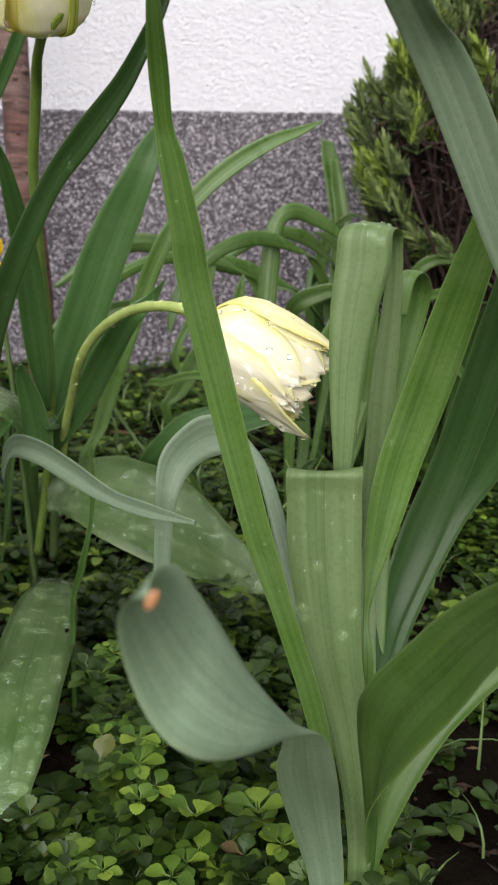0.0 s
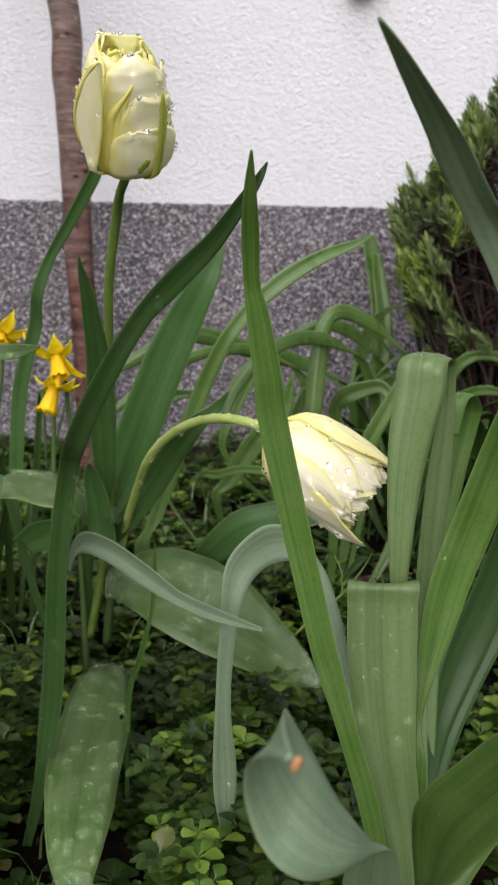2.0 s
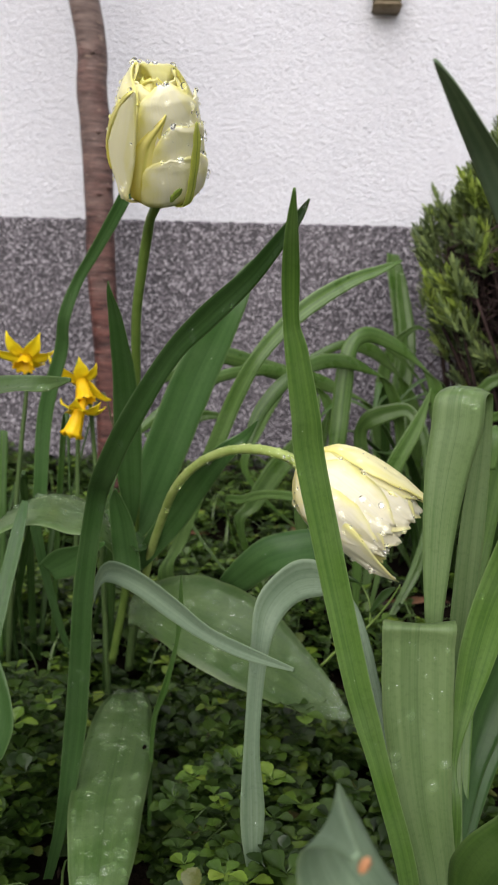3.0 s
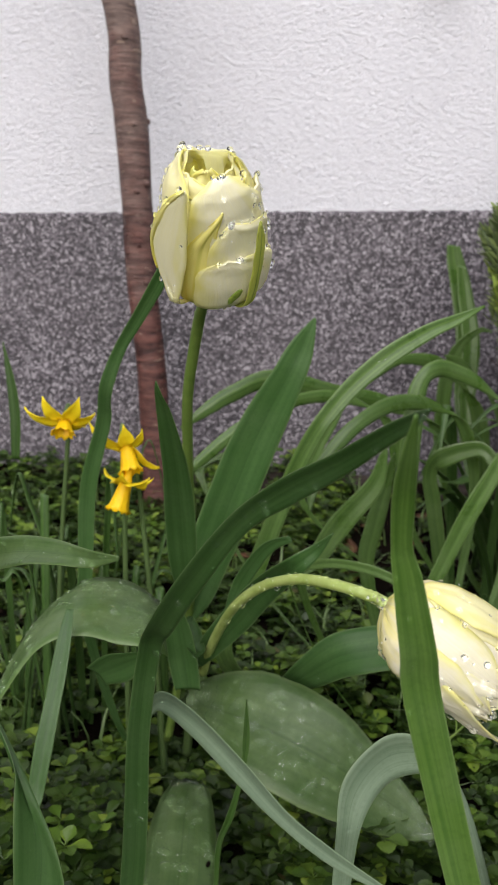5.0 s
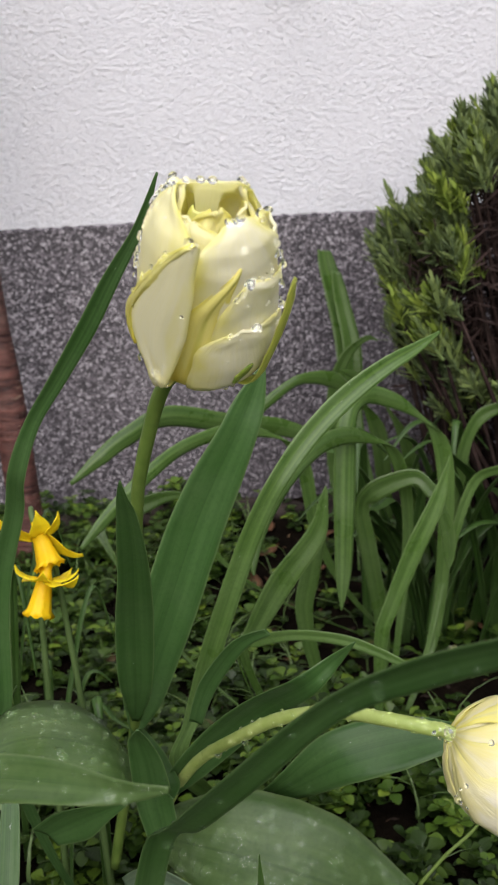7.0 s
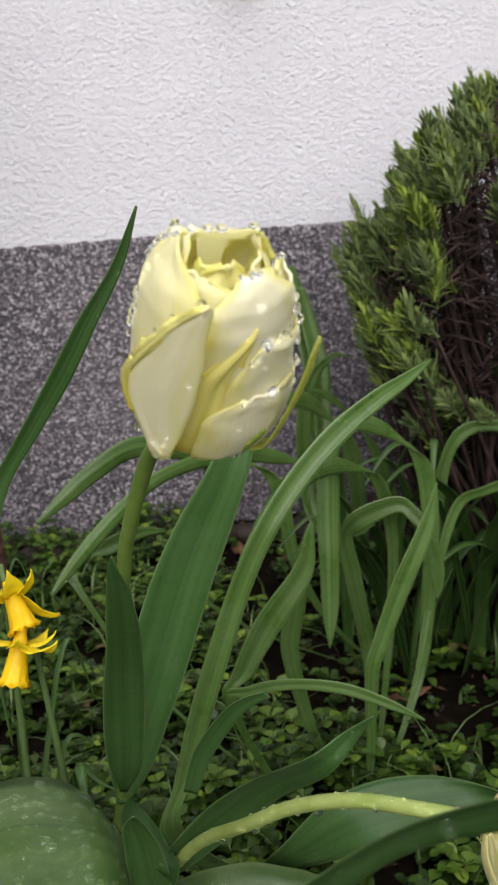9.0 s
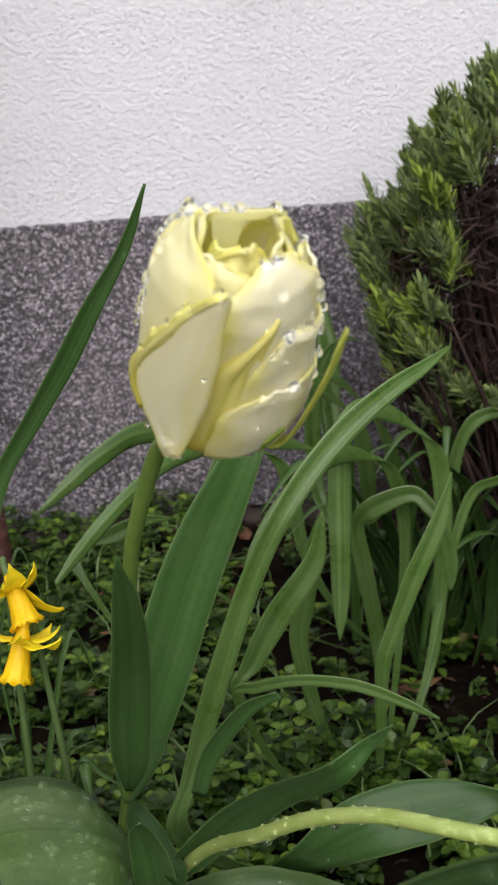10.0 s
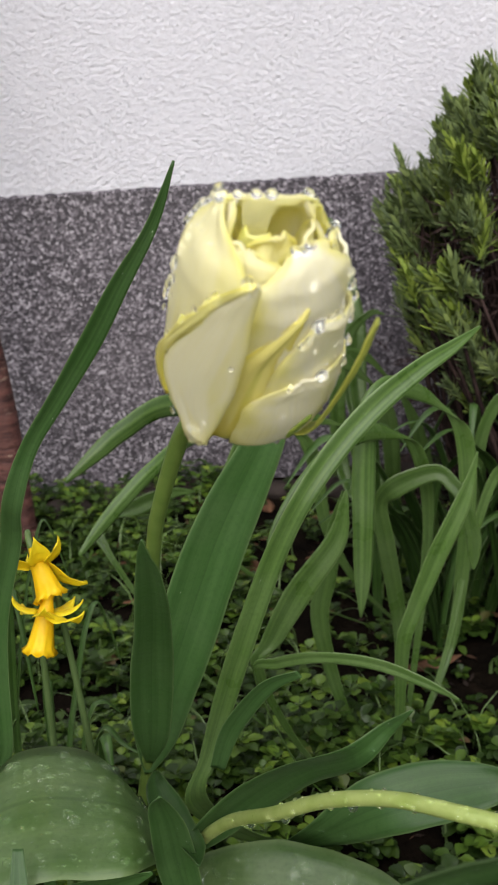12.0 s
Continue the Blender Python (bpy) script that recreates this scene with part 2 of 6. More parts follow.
k = Mat("cherry_bark")
o = k.coords("Object")
rings = k.noise(k.coords("Object", (30, 30, 210)), 1.0, 6, 0.7)
blot = k.noise(o, 16.0, 4)
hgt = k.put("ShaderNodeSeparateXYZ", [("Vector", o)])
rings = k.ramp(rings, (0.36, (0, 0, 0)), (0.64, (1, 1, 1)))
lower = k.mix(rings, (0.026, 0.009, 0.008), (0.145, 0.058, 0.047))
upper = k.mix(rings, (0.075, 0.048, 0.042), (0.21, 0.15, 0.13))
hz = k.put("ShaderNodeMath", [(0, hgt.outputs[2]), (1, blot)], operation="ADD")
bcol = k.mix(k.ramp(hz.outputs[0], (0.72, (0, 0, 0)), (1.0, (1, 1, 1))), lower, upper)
lent = k.noise(k.coords("Object", (70, 70, 300)), 1.0, 2)
bcol = k.mix(k.ramp(lent, (0.66, (0, 0, 0)), (0.72, (0.7, 0.7, 0.7))), bcol, (0.34, 0.25, 0.19))
M["bark"] = k.finish(bcol, 0.55, k.bump(rings, 0.7, 0.0014, k.bump(lent, 0.5, 0.0015)), 0.35)

k = Mat("lavender_needle")
geo = k.put("ShaderNodeNewGeometry")
info = k.put("ShaderNodeObjectInfo")
ncol = k.ramp(geo.outputs["Random Per Island"], (0.0, (0.09, 0.135, 0.020)), (0.5, (0.175, 0.25, 0.038)), (1.0, (0.33, 0.42, 0.075)))
ncol = k.mix(k.ramp(info.outputs["Random"], (0.55, (0, 0, 0)), (1.0, (0.75, 0.75, 0.75))), ncol, (0.085, 0.115, 0.075))
M["needle"] = k.finish(ncol, 0.55, None, 0.3, 0.12)
k = Mat("lavender_wood")
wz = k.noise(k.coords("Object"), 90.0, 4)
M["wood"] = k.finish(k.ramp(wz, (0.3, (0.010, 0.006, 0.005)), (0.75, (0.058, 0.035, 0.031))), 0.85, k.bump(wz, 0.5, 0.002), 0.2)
k = Mat("weathered_bracket")
bz = k.noise(k.coords("Object", (120, 120, 20)), 1.0, 4)
M["bracket"] = k.finish(k.ramp(bz, (0.3, (0.13, 0.10, 0.06)), (0.75, (0.24, 0.19, 0.125))), 0.7, k.bump(bz, 0.4, 0.001), 0.3)
k = Mat("dead_leaf_brown")
dz = k.noise(k.coords("Object"), 120.0, 4)
M["dead"] = k.finish(k.ramp(dz, (0.3, (0.06, 0.026, 0.014)), (0.75, (0.20, 0.10, 0.05))), 0.75, k.bump(dz, 0.5, 0.002), 0.3, 0.1)
k = Mat("mossy_stone")
dz = k.noise(k.coords("Object"), 60.0, 6)
M["stone"] = k.finish(k.ramp(dz, (0.3, (0.014, 0.010, 0.008)), (0.6, (0.038, 0.028, 0.023)), (0.85, (0.09, 0.07, 0.055))), 0.8, k.bump(dz, 0.8, 0.004), 0.3)
k = Mat("rotted_litter")
geo = k.put("ShaderNodeNewGeometry")
M["litter"] = k.finish(k.ramp(geo.outputs["Random Per Island"], (0.0, (0.008, 0.006, 0.005)), (0.6, (0.03, 0.018, 0.012)), (0.9, (0.09, 0.045, 0.025)), (1.0, (0.16, 0.11, 0.06))), 0.8, None, 0.2)


# ---- builders ----
HOME = {}


def thing(name, base, label, category, group="", kind=""):
    """An empty at the base of a thing, under which its parts hang."""
    ob = new(name)
    ob.location = base
    ob.empty_display_size = 0.02
    HOME[ob.name] = Vector(base)
    return tagged(ob, label, category, group, kind)


def part(name, bm, material, parent=None, label="", smooth=True):
    """Links a bmesh, given in world places, as one mesh under a thing or a part."""
    me = bpy.data.meshes.new(name)
    home = HOME[parent.name] if parent else Vector((0, 0, 0))
    bm.transform(Matrix.Translation(-home))
    bm.to_mesh(me)
    bm.free()
    for p in me.polygons:
        p.use_smooth = smooth
    for mt in material if isinstance(material, (list, tuple)) else [material]:
        me.materials.append(mt)
    ob = new(name, me)
    ob.parent = parent
    HOME[ob.name] = home
    return tagged(ob, label)


def spline(rows, f):
    """Catmull-Rom through rows of numbers, at f from 0 to len - 1."""
    n = len(rows) - 1
    i = min(int(f), n - 1)
    t = f - i
    p = [np.array(rows[min(max(i + j, 0), n)], float) for j in (-1, 0, 1, 2)]
    return 0.5 * (2 * p[1] + (p[2] - p[0]) * t + (2 * p[0] - 5 * p[1] + 4 * p[2] - p[3]) * t * t + (3 * p[1] - p[0] - 3 * p[2] + p[3]) * t ** 3)


def sheet(grid, thick, vs):
    """A thin two-sided sheet over a grid of points, with uv; returns the bmesh and the normals."""
    nu, nv = len(grid[0]), len(grid)
    g = np.array([[tuple(q) for q in row] for row in grid])
    du, dv = np.gradient(g, axis=1), np.gradient(g, axis=0)
    nrm = np.cross(du, dv)
    ln = np.linalg.norm(nrm, axis=2, keepdims=True)
    nrm = nrm / np.maximum(ln, 1e-12)
    bm = bmesh.new()
    uvl = bm.loops.layers.uv.new("uv")
    sides = []
    for s in (0.5, -0.5):
        sides.append([[bm.verts.new(g[j, i] + nrm[j, i] * thick * s * (1 - 0.8 * abs(2 * i / (nu - 1) - 1) ** 3)) for i in range(nu)] for j in range(nv)])
    at_uv = {}
    for side in sides:
        for j, row in enumerate(side):
            for i, vert in enumerate(row):
                at_uv[vert] = (i / (nu - 1), vs[j])
    a, b = sides
    quads = []
    for j in range(nv - 1):
        for i in range(nu - 1):
            quads.append((a[j][i], a[j][i + 1], a[j + 1][i + 1], a[j + 1][i]))
            quads.append((b[j][i], b[j + 1][i], b[j + 1][i + 1], b[j][i + 1]))
        quads.append((a[j][0], a[j + 1][0], b[j + 1][0], b[j][0]))
        quads.append((a[j][-1], b[j][-1], b[j + 1][-1], a[j + 1][-1]))
    for i in range(nu - 1):
        quads.append((a[0][i], b[0][i], b[0][i + 1], a[0][i + 1]))
        quads.append((a[-1][i], a[-1][i + 1], b[-1][i + 1], b[-1][i]))
    for q in quads:
        f = bm.faces.new(q)
        for lp in f.loops:
            lp[uvl].uv = at_uv[lp.vert]
    return bm, g, nrm


def dome(profile):
    return [[(ring * math.cos(a * math.tau / 10), ring * math.sin(a * math.tau / 10), ht) for a in range(10)] for ring, ht in profile]


DOME = dome(((1.0, -0.12), (1.06, 0.22), (0.86, 0.62), (0.48, 0.9)))
SEATED = dome(((0.98, -0.4), (1.04, 0.12), (1.0, 0.38), (0.8, 0.72), (0.44, 0.94)))


def droplet(bm, place, n, r, tall, sag=1.0, base=True):
    """A bead of rain seated on a surface, its skirt sunk into it."""
    n = Vector(n).normalized()
    q = n.to_track_quat("Z", "Y").to_matrix()
    rings = [[bm.verts.new(Vector(place) + q @ Vector((x * r * sag, y * r, z * r * tall))) for x, y, z in ring] for ring in (DOME if base else SEATED)]
    top = bm.verts.new(Vector(place) + q @ Vector((0, 0, r * tall)))
    for lo, hi in zip(rings, rings[1:]):
        for i in range(10):
            bm.faces.new((lo[i], lo[(i + 1) % 10], hi[(i + 1) % 10], hi[i]))
    for i in range(10):
        bm.faces.new((rings[-1][i], rings[-1][(i + 1) % 10], top))
    if base:
        bm.faces.new(rings[0][::-1])


def beads_of(parent, bm, label="clear beads of rain water", water="water"):
    ob = tagged(part("rain_beading", bm, M[water], parent, label), kind="stuff")
    ob.visible_shadow = False
    return ob


def one_bead(parent, place, n, r, tall, sag, base=True):
    """A drop large enough to be told apart, as a part of its own."""
    bm = bmesh.new()
    droplet(bm, place, n, r, tall, sag, base)
    ob = part("droplet", bm, M["water" if base else "wet"], parent)
    ob.visible_shadow = False
    return ob


def rain(parent, g, nrm, count, rng, small, large, toward=(0, -0.6, 0.8), lo=0.05, hi=0.97, tall=0.75, thick=0.0):
    """Beads of rain strewn over a sheet's surface."""
    bm = bmesh.new()
    nv, nu = g.shape[:2]
    for _ in range(count):
        j, i = (lo + (hi - lo) * rng.random()) * (nv - 1), (0.06 + 0.88 * rng.random()) * (nu - 1)
        j0, i0 = min(int(j), nv - 2), min(int(i), nu - 2)
        a, b = j - j0, i - i0
        wts = (((1 - a) * (1 - b), j0, i0), ((1 - a) * b, j0, i0 + 1), (a * (1 - b), j0 + 1, i0), (a * b, j0 + 1, i0 + 1))
        p = sum(w * g[y, x] for w, y, x in wts)
        n = sum(w * nrm[y, x] for w, y, x in wts)
        if n @ np.array(toward) < 0:
            n = -n
        r = small + (large - small) * rng.random() ** 4.0
        shape = (tall * rng.uniform(0.75, 1.1), rng.uniform(0.85, 1.25))
        if r > 0.00085:
            one_bead(parent, p + n * thick * 0.4, n, r, *shape, base=False)
        else:
            droplet(bm, p + n * thick * 0.4, n, r, *shape, base=False)
    return beads_of(parent, bm, water="wet")


LEAF_COUNT = [0]


def leaf(parent, rows, material, fold=0.25, drops=0, beads=(0.0003, 0.0013), name="leaf", label="", thick=0.0007, wave=0.03, lo=0.05, hi=0.97, crease=1.6, root=False, tall=0.75):
    """A long leaf: rows of centre and half-width vector along its spine; fold dishes it across."""
    LEAF_COUNT[0] += 1
    if root:
        # carry the blade down into the soil
        x, y, z, *h = rows[0]
        g = soil_height(x, y) - 0.012
        if z > g:
            cx, cy = root if isinstance(root, tuple) else (x, y)
            low = (0.25 * x + 0.75 * cx, 0.25 * y + 0.75 * cy)
            mid = (0.72 * x + 0.28 * cx, 0.72 * y + 0.28 * cy)
            thin = (0.35, 0.65) if isinstance(root, tuple) else (0.75, 0.9)
            rows = [(*low, g, *(thin[0] * c for c in h))] + ([(*mid, 0.5 * (z + g), *(thin[1] * c for c in h))] if z - g > 0.04 else []) + list(rows)
    rng = random.Random(LEAF_COUNT[0])
    steps = 7 * (len(rows) - 1)
    nu = 9
    grid, vs, run, last = [], [], 0.0, None
    ph = rng.uniform(0, 6)
    cs = [spline(rows, (len(rows) - 1) * j / steps) for j in range(steps + 1)]
    for j, r in enumerate(cs):
        c, h = r[:3], r[3:]
        tan = cs[min(j + 1, steps)][:3] - cs[max(j - 1, 0)][:3]
        n = np.cross(h, tan)
        n = n / max(np.linalg.norm(n), 1e-12)
        w = np.linalg.norm(h)
        if last is not None:
            run += np.linalg.norm(c - last)
        last = c
        row = []
        for i in range(nu):
            u = 2 * i / (nu - 1) - 1
            ripple = wave * w * math.sin(run * 90 + ph + 2.2 * u) * abs(u)
            jag = 1 + 0.018 * noise.noise((run * 120, u * 3, ph))
            row.append(c + h * u * jag + n * (fold * w * (abs(u) ** crease - 0.4) + ripple))
        grid.append(row)
        vs.append(run * 12)
    bm, g, nrm = sheet(grid, thick, vs)
    ob = part(name, bm, material, parent, label)
    if drops:
        rain(ob, g, nrm, drops, rng, *beads, thick=thick, lo=lo, hi=hi, tall=tall)
    return ob


def tube(bm, pts, radii, n=10, cap=True, wob=0.0):
    """A round stem through points, with a radius at each."""
    rows = [(*p, r) for p, r in zip(pts, radii)]
    steps = 5 * (len(rows) - 1)
    rings = []
    side = Vector((1, 0.3, 0))
    for j in range(steps + 1):
        r = spline(rows, (len(rows) - 1) * j / steps)
        a, b = spline(rows, max(0, (len(rows) - 1) * (j - 0.5) / steps)), spline(rows, min(len(rows) - 1, (len(rows) - 1) * (j + 0.5) / steps))
        tan = Vector(b[:3] - a[:3]).normalized()
        x = (side - tan * side.dot(tan)).normalized()
        side = x
        y = tan.cross(x)
        rings.append([bm.verts.new(Vector(r[:3]) + (x * math.cos(k * math.tau / n) + y * math.sin(k * math.tau / n)) * r[3] * (1 + wob * noise.noise((j * 0.4, k, 0.5)))) for k in range(n)])
    for lo_, hi_ in zip(rings, rings[1:]):
        for k in range(n):
            bm.faces.new((lo_[k], lo_[(k + 1) % n], hi_[(k + 1) % n], hi_[k]))
    if cap:
        bm.faces.new(rings[0][::-1])
        bm.faces.new(rings[-1])
    return bm


def petal(parent, frame_m, az, wide, tall, radius, prof, material, lift=0.0, edge=0.0, drops=0, seed=0, taper=3.0, skew=0.0, ragged=0.0012, blunt=0.07, beads=(0.0003, 0.0011), edge_drops=0):
    """One petal wrapped round a flower's axis. prof: radius along the height; edge rolls its rims, skew leans it round."""
    rng = random.Random(seed)
    nv, nu = 26, 15
    grid = []
    for j in range(nv):
        s = j / (nv - 1)
        w = wide * min(1.0, 0.35 + 2.2 * s) * (1 - max(0.0, (s - 0.45) / 0.55) ** taper * (1 - blunt))
        row = []
        for i in range(nu):
            u = 2 * i / (nu - 1) - 1
            a = az + skew * s + u * w * (1 + 0.10 * noise.noise((s * 7 + seed, seed * 2.3, u)))
            r = radius * float(np.interp(s, *prof)) + lift * s + edge * u * u * s
            r += 0.0008 * noise.noise((s * 3 + seed, u * 2, seed * 1.7)) * (0.3 + s) + 0.0004 * noise.noise((s * 6, u * 4, seed)) * s
            r -= 0.0007 * math.exp(-(u / 0.12) ** 2) * s
            r += 0.0005 * noise.noise((s * 4 + seed, u * 7, seed)) * s
            z = tall * s + ragged * s * s * (noise.noise((u * 2.6, seed * 3.1, 1)) + 0.35 * noise.noise((u * 6, seed * 1.3, 4)))
            row.append(frame_m @ Vector((r * math.sin(a), -r * math.cos(a), z)))
        grid.append(row)
    bm, g, nrm = sheet(grid, 0.0006, [j / (nv - 1) for j in range(nv)])
    ob = part("petal", bm, material, parent)
    if drops or edge_drops:
        mid = np.array(frame_m.translation) + np.array(frame_m.to_3x3() @ Vector((0, 0, tall * 0.5)))
        nrm = nrm * np.sign((nrm * (g - mid)).sum(axis=2, keepdims=True))
        bmd = bmesh.new()
        for kk in range(drops + edge_drops):
            j, i = rng.randrange(3, nv), rng.randrange(0, nu)
            if kk >= drops:
                i = rng.choice((0, nu - 1))
                j = rng.randrange(6, nv)
            r = beads[0] + (beads[1] - beads[0]) * rng.random() ** 2.2
            p = g[j, i] + nrm[j, i] * 0.0003 + np.array([rng.gauss(0, 0.0005) for _ in range(3)]) * 0.3
            if r > 0.0008:
                one_bead(ob, p, nrm[j, i], r, rng.uniform(0.7, 1.1), 1.0)
            else:
                droplet(bmd, p, nrm[j, i], r, rng.uniform(0.8, 1.2))
        beads_of(ob, bmd)
    return ob


def cup_petal(parent, frame_m, rows, material, seed, drops=0, rims="", rim_drops=0, label="", name="petal", frill=0.0006, beads=(0.0004, 0.0011), crimp=0.00012, flat=0.0, free=False):
    """One petal lying on the bud's rounded body. rows: height, left and right edge in degrees round the axis, distance from the body (free: from the axis); flat presses its end towards the axis."""
    rng = random.Random(seed)
    nv, nu = 30, 17
    grid = []
    for j in range(nv):
        s = j / (nv - 1)
        h, lo, hi, k = spline(rows, (len(rows) - 1) * s)
        row = []
        for i in range(nu):
            u = 2 * i / (nu - 1) - 1
            jag = 2.2 * noise.noise((s * 6, seed * 1.7, u * 0.5)) * abs(u)
            a = radians(lo + (hi - lo) * (u + 1) / 2 + jag)
            hh = h + 0.012 * noise.noise((u * 2.5, seed * 3.1, s)) * s
            r = BUD_RADIUS * k * (1.0 if free else float(np.interp(hh, *BUD)))
            r += frill * noise.noise((s * 3.5 + seed, u * 2.2, seed * 1.7)) + crimp * noise.noise((s * 34, u * 3, seed)) + 0.35 * crimp * math.sin(u * 26 + 3 * noise.noise((s * 4, u, seed)))
            row.append(frame_m @ Vector((r * math.sin(a), -r * math.cos(a) * (1 - flat * s ** 3), hh * BUD_TALL)))
        grid.append(row)
    bm, g, nrm = sheet(grid, 0.0007, [j / (nv - 1) for j in range(nv)])
    ob = part(name, bm, material, parent, label)
    mid = np.array(frame_m @ Vector((0, 0, BUD_TALL * 0.45)))
    nrm = nrm * np.sign((nrm * (g - mid)).sum(axis=2, keepdims=True))
    bmd = bmesh.new()
    for kk in range(drops + rim_drops * len(rims)):
        j, i = rng.randrange(2, nv), rng.randrange(1, nu - 1)
        r = beads[0] + (beads[1] - beads[0]) * rng.random() ** 2.4
        n = nrm[j, i]
        if kk >= drops:
            side = rims[(kk - drops) // rim_drops]
            i = {"l": 0, "r": nu - 1}.get(side, i)
            j = nv - 1 if side == "t" else 1 if side == "b" else rng.randrange(5, nv)
            out = g[j, i] - g[j, min(max(i, 2), nu - 3)] if side in "lr" else g[j, i] - g[min(max(j, 2), nv - 3), i]
            n = nrm[j, i] + 0.8 * out / max(np.linalg.norm(out), 1e-9)
            r = beads[0] + (beads[1] - beads[0]) * rng.random() ** 1.3
        p = g[j, i] + n * 0.0003
        if r > 0.00075:
            one_bead(ob, p, n, r, rng.uniform(0.8, 1.15), 1.0)
        else:
            droplet(bmd, p, n, r, rng.uniform(0.8, 1.2))
    if bmd.verts:
        beads_of(ob, bmd)
    return ob


def axes(origin, up, front=(0, -1, 0)):
    """A frame whose z runs along up, and whose -y faces front."""
    z = Vector(up).normalized()
    y = -(Vector(front) - z * Vector(front).dot(z)).normalized()
    x = y.cross(z)
    return Matrix.Translation(origin) @ Matrix((x, y, z)).transposed().to_4x4()


def soil_height(x, y):
    base = 0.045 + 0.105 * (min(max(y, -1.0), 1.0) - 0.2)
    return base + 0.010 * noise.noise((x * 9, y * 9, 0)) + 0.004 * noise.noise((x * 40, y * 40, 3))


# ---- the setting ----
def graded(lo, hi, near_lo, near_hi, step, n):
    inner = list(np.arange(near_lo, near_hi + step / 2, step))
    left = [near_lo - (near_lo - lo) * (k / n) ** 3 for k in range(n, 0, -1)]
    right = [near_hi + (hi - near_hi) * (k / n) ** 3 for k in range(1, n + 1)]
    return left + inner + right


xs, ys = graded(-300, 300, -0.6, 0.7, 0.012, 14), graded(-400, 1.05, -0.1, 1.0, 0.012, 14)
bm = bmesh.new()
vv = [[bm.verts.new((x, y, soil_height(x, y))) for x in xs] for y in ys]
for r0, r1 in zip(vv, vv[1:]):
    for i in range(len(xs) - 1):
        bm.faces.new((r0[i], r0[i + 1], r1[i + 1], r1[i]))
tagged(part("ground", bm, M["soil"]), "dark moist garden soil of the flower bed, pale unseen bounce ground added behind", "soil", kind="structure")

# white wall above, stone-chip plinth below, standing 4 mm proud
WALL_Y, PLINTH_TOP = 1.0, 0.42


def slab(name, x0, x1, z0, z1, y, back, material, label, step, rough_edge):
    bm = bmesh.new()
    cols = graded(x0, x1, -0.5, 0.6, step, 8)
    top = [z1 + rough_edge * noise.noise((x * 130, 0, 7)) + (0.012 * x if rough_edge else 0.0) for x in cols]
    a = [(bm.verts.new((x, y, z0)), bm.verts.new((x, y, t - 0.003)), bm.verts.new((x, y + 0.003, t)), bm.verts.new((x, back, t)), bm.verts.new((x, back, z0))) for x, t in zip(cols, top)]
    for p, q in zip(a, a[1:]):
        for i in range(5):
            bm.faces.new((p[i], q[i], q[(i + 1) % 5], p[(i + 1) % 5]))
    bm.faces.new(a[0])
    bm.faces.new(a[-1][::-1])
    bmesh.ops.recalc_face_normals(bm, faces=bm.faces[:])
    return tagged(part(name, bm, material, smooth=False), label, "wall", kind="structure")


slab("wall_north", -7, 7, PLINTH_TOP - 0.12, 3.2, WALL_Y + 0.003, WALL_Y + 0.3, M["render_white"], "white roughly trowelled rendered house wall", 0.05, 0.0)
slab("plinth", -7, 7, -0.3, PLINTH_TOP, WALL_Y, WALL_Y + 0.29, M["plinth"], "grey speckled stone-chip plinth of the house wall", 0.004, 0.0022)

# ---- young tree and bracket by the wall ----
tree = thing("young_tree", (-0.199, 0.9, 0.12), "slim reddish-brown young cherry tree trunk by the wall", "tree")
bm = bmesh.new()
spine = [(-0.1921, 0.9, 0.1187), (-0.1938, 0.9, 0.1773), (-0.1985, 0.9, 0.2675), (-0.2062, 0.9, 0.3431), (-0.2102, 0.9, 0.4157), (-0.2145, 0.9, 0.4882), (-0.2199, 0.9, 0.5341), (-0.2232, 0.9, 0.5906)]
spine = [(spine[0][0] + 0.002, spine[0][1], 0.09)] + spine + [(-0.262, 0.9, 0.78), (-0.268, 0.9, 1.05), (-0.262, 0.91, 1.5)]
girth = [0.017, 0.0155, 0.0148, 0.0145, 0.0145, 0.0148, 0.0158, 0.0152, 0.0152, 0.0148, 0.014, 0.012]
tube(bm, spine, girth, 20, wob=0.05)
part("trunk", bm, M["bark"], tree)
for px, pz, ax, r in ((0.0135, 0.495, 0.3, 0.0045), (-0.012, 0.437, -0.6, 0.004), (0.004, 0.43, -1.3, 0.003), (-0.004, 0.565, -1.2, 0.003), (0.014, 0.57, 0.2, 0.0022), (0.006, 0.49, -1.2, 0.003), (-0.005, 0.38, -1.4, 0.0025), (0.006, 0.345, -1.1, 0.0025)):
    bm = bmesh.new()
    cx = float(np.interp(pz, [p[2] for p in spine], [p[0] for p in spine]))
    bmesh.ops.create_icosphere(bm, subdivisions=2, radius=r, matrix=Matrix.Translation((cx + 0.0145 * math.cos(ax), 0.9 + 0.0145 * math.sin(ax), pz)) @ Matrix.Diagonal((1, 1, 0.75, 1)))
    for vert in bm.verts:
        vert.co += Vector((noise.noise(vert.co * 400), noise.noise(vert.co * 400 + Vector((5, 0, 0))), 0)) * r * 0.3
    part("bark_knot", bm, M["bark"], tree)


def box(bm, lo, hi, bevel):
    r = bmesh.ops.create_cube(bm, size=1)
    mid, dim = (Vector(lo) + Vector(hi)) / 2, Vector(hi) - Vector(lo)
    bmesh.ops.transform(bm, matrix=Matrix.Translation(mid) @ Matrix.Diagonal((*dim, 1)), verts=r["verts"])
    edges = {e for vert in r["verts"] for e in vert.link_edges}
    bmesh.ops.bevel(bm, geom=list(edges), offset=bevel, segments=2, affect="EDGES")


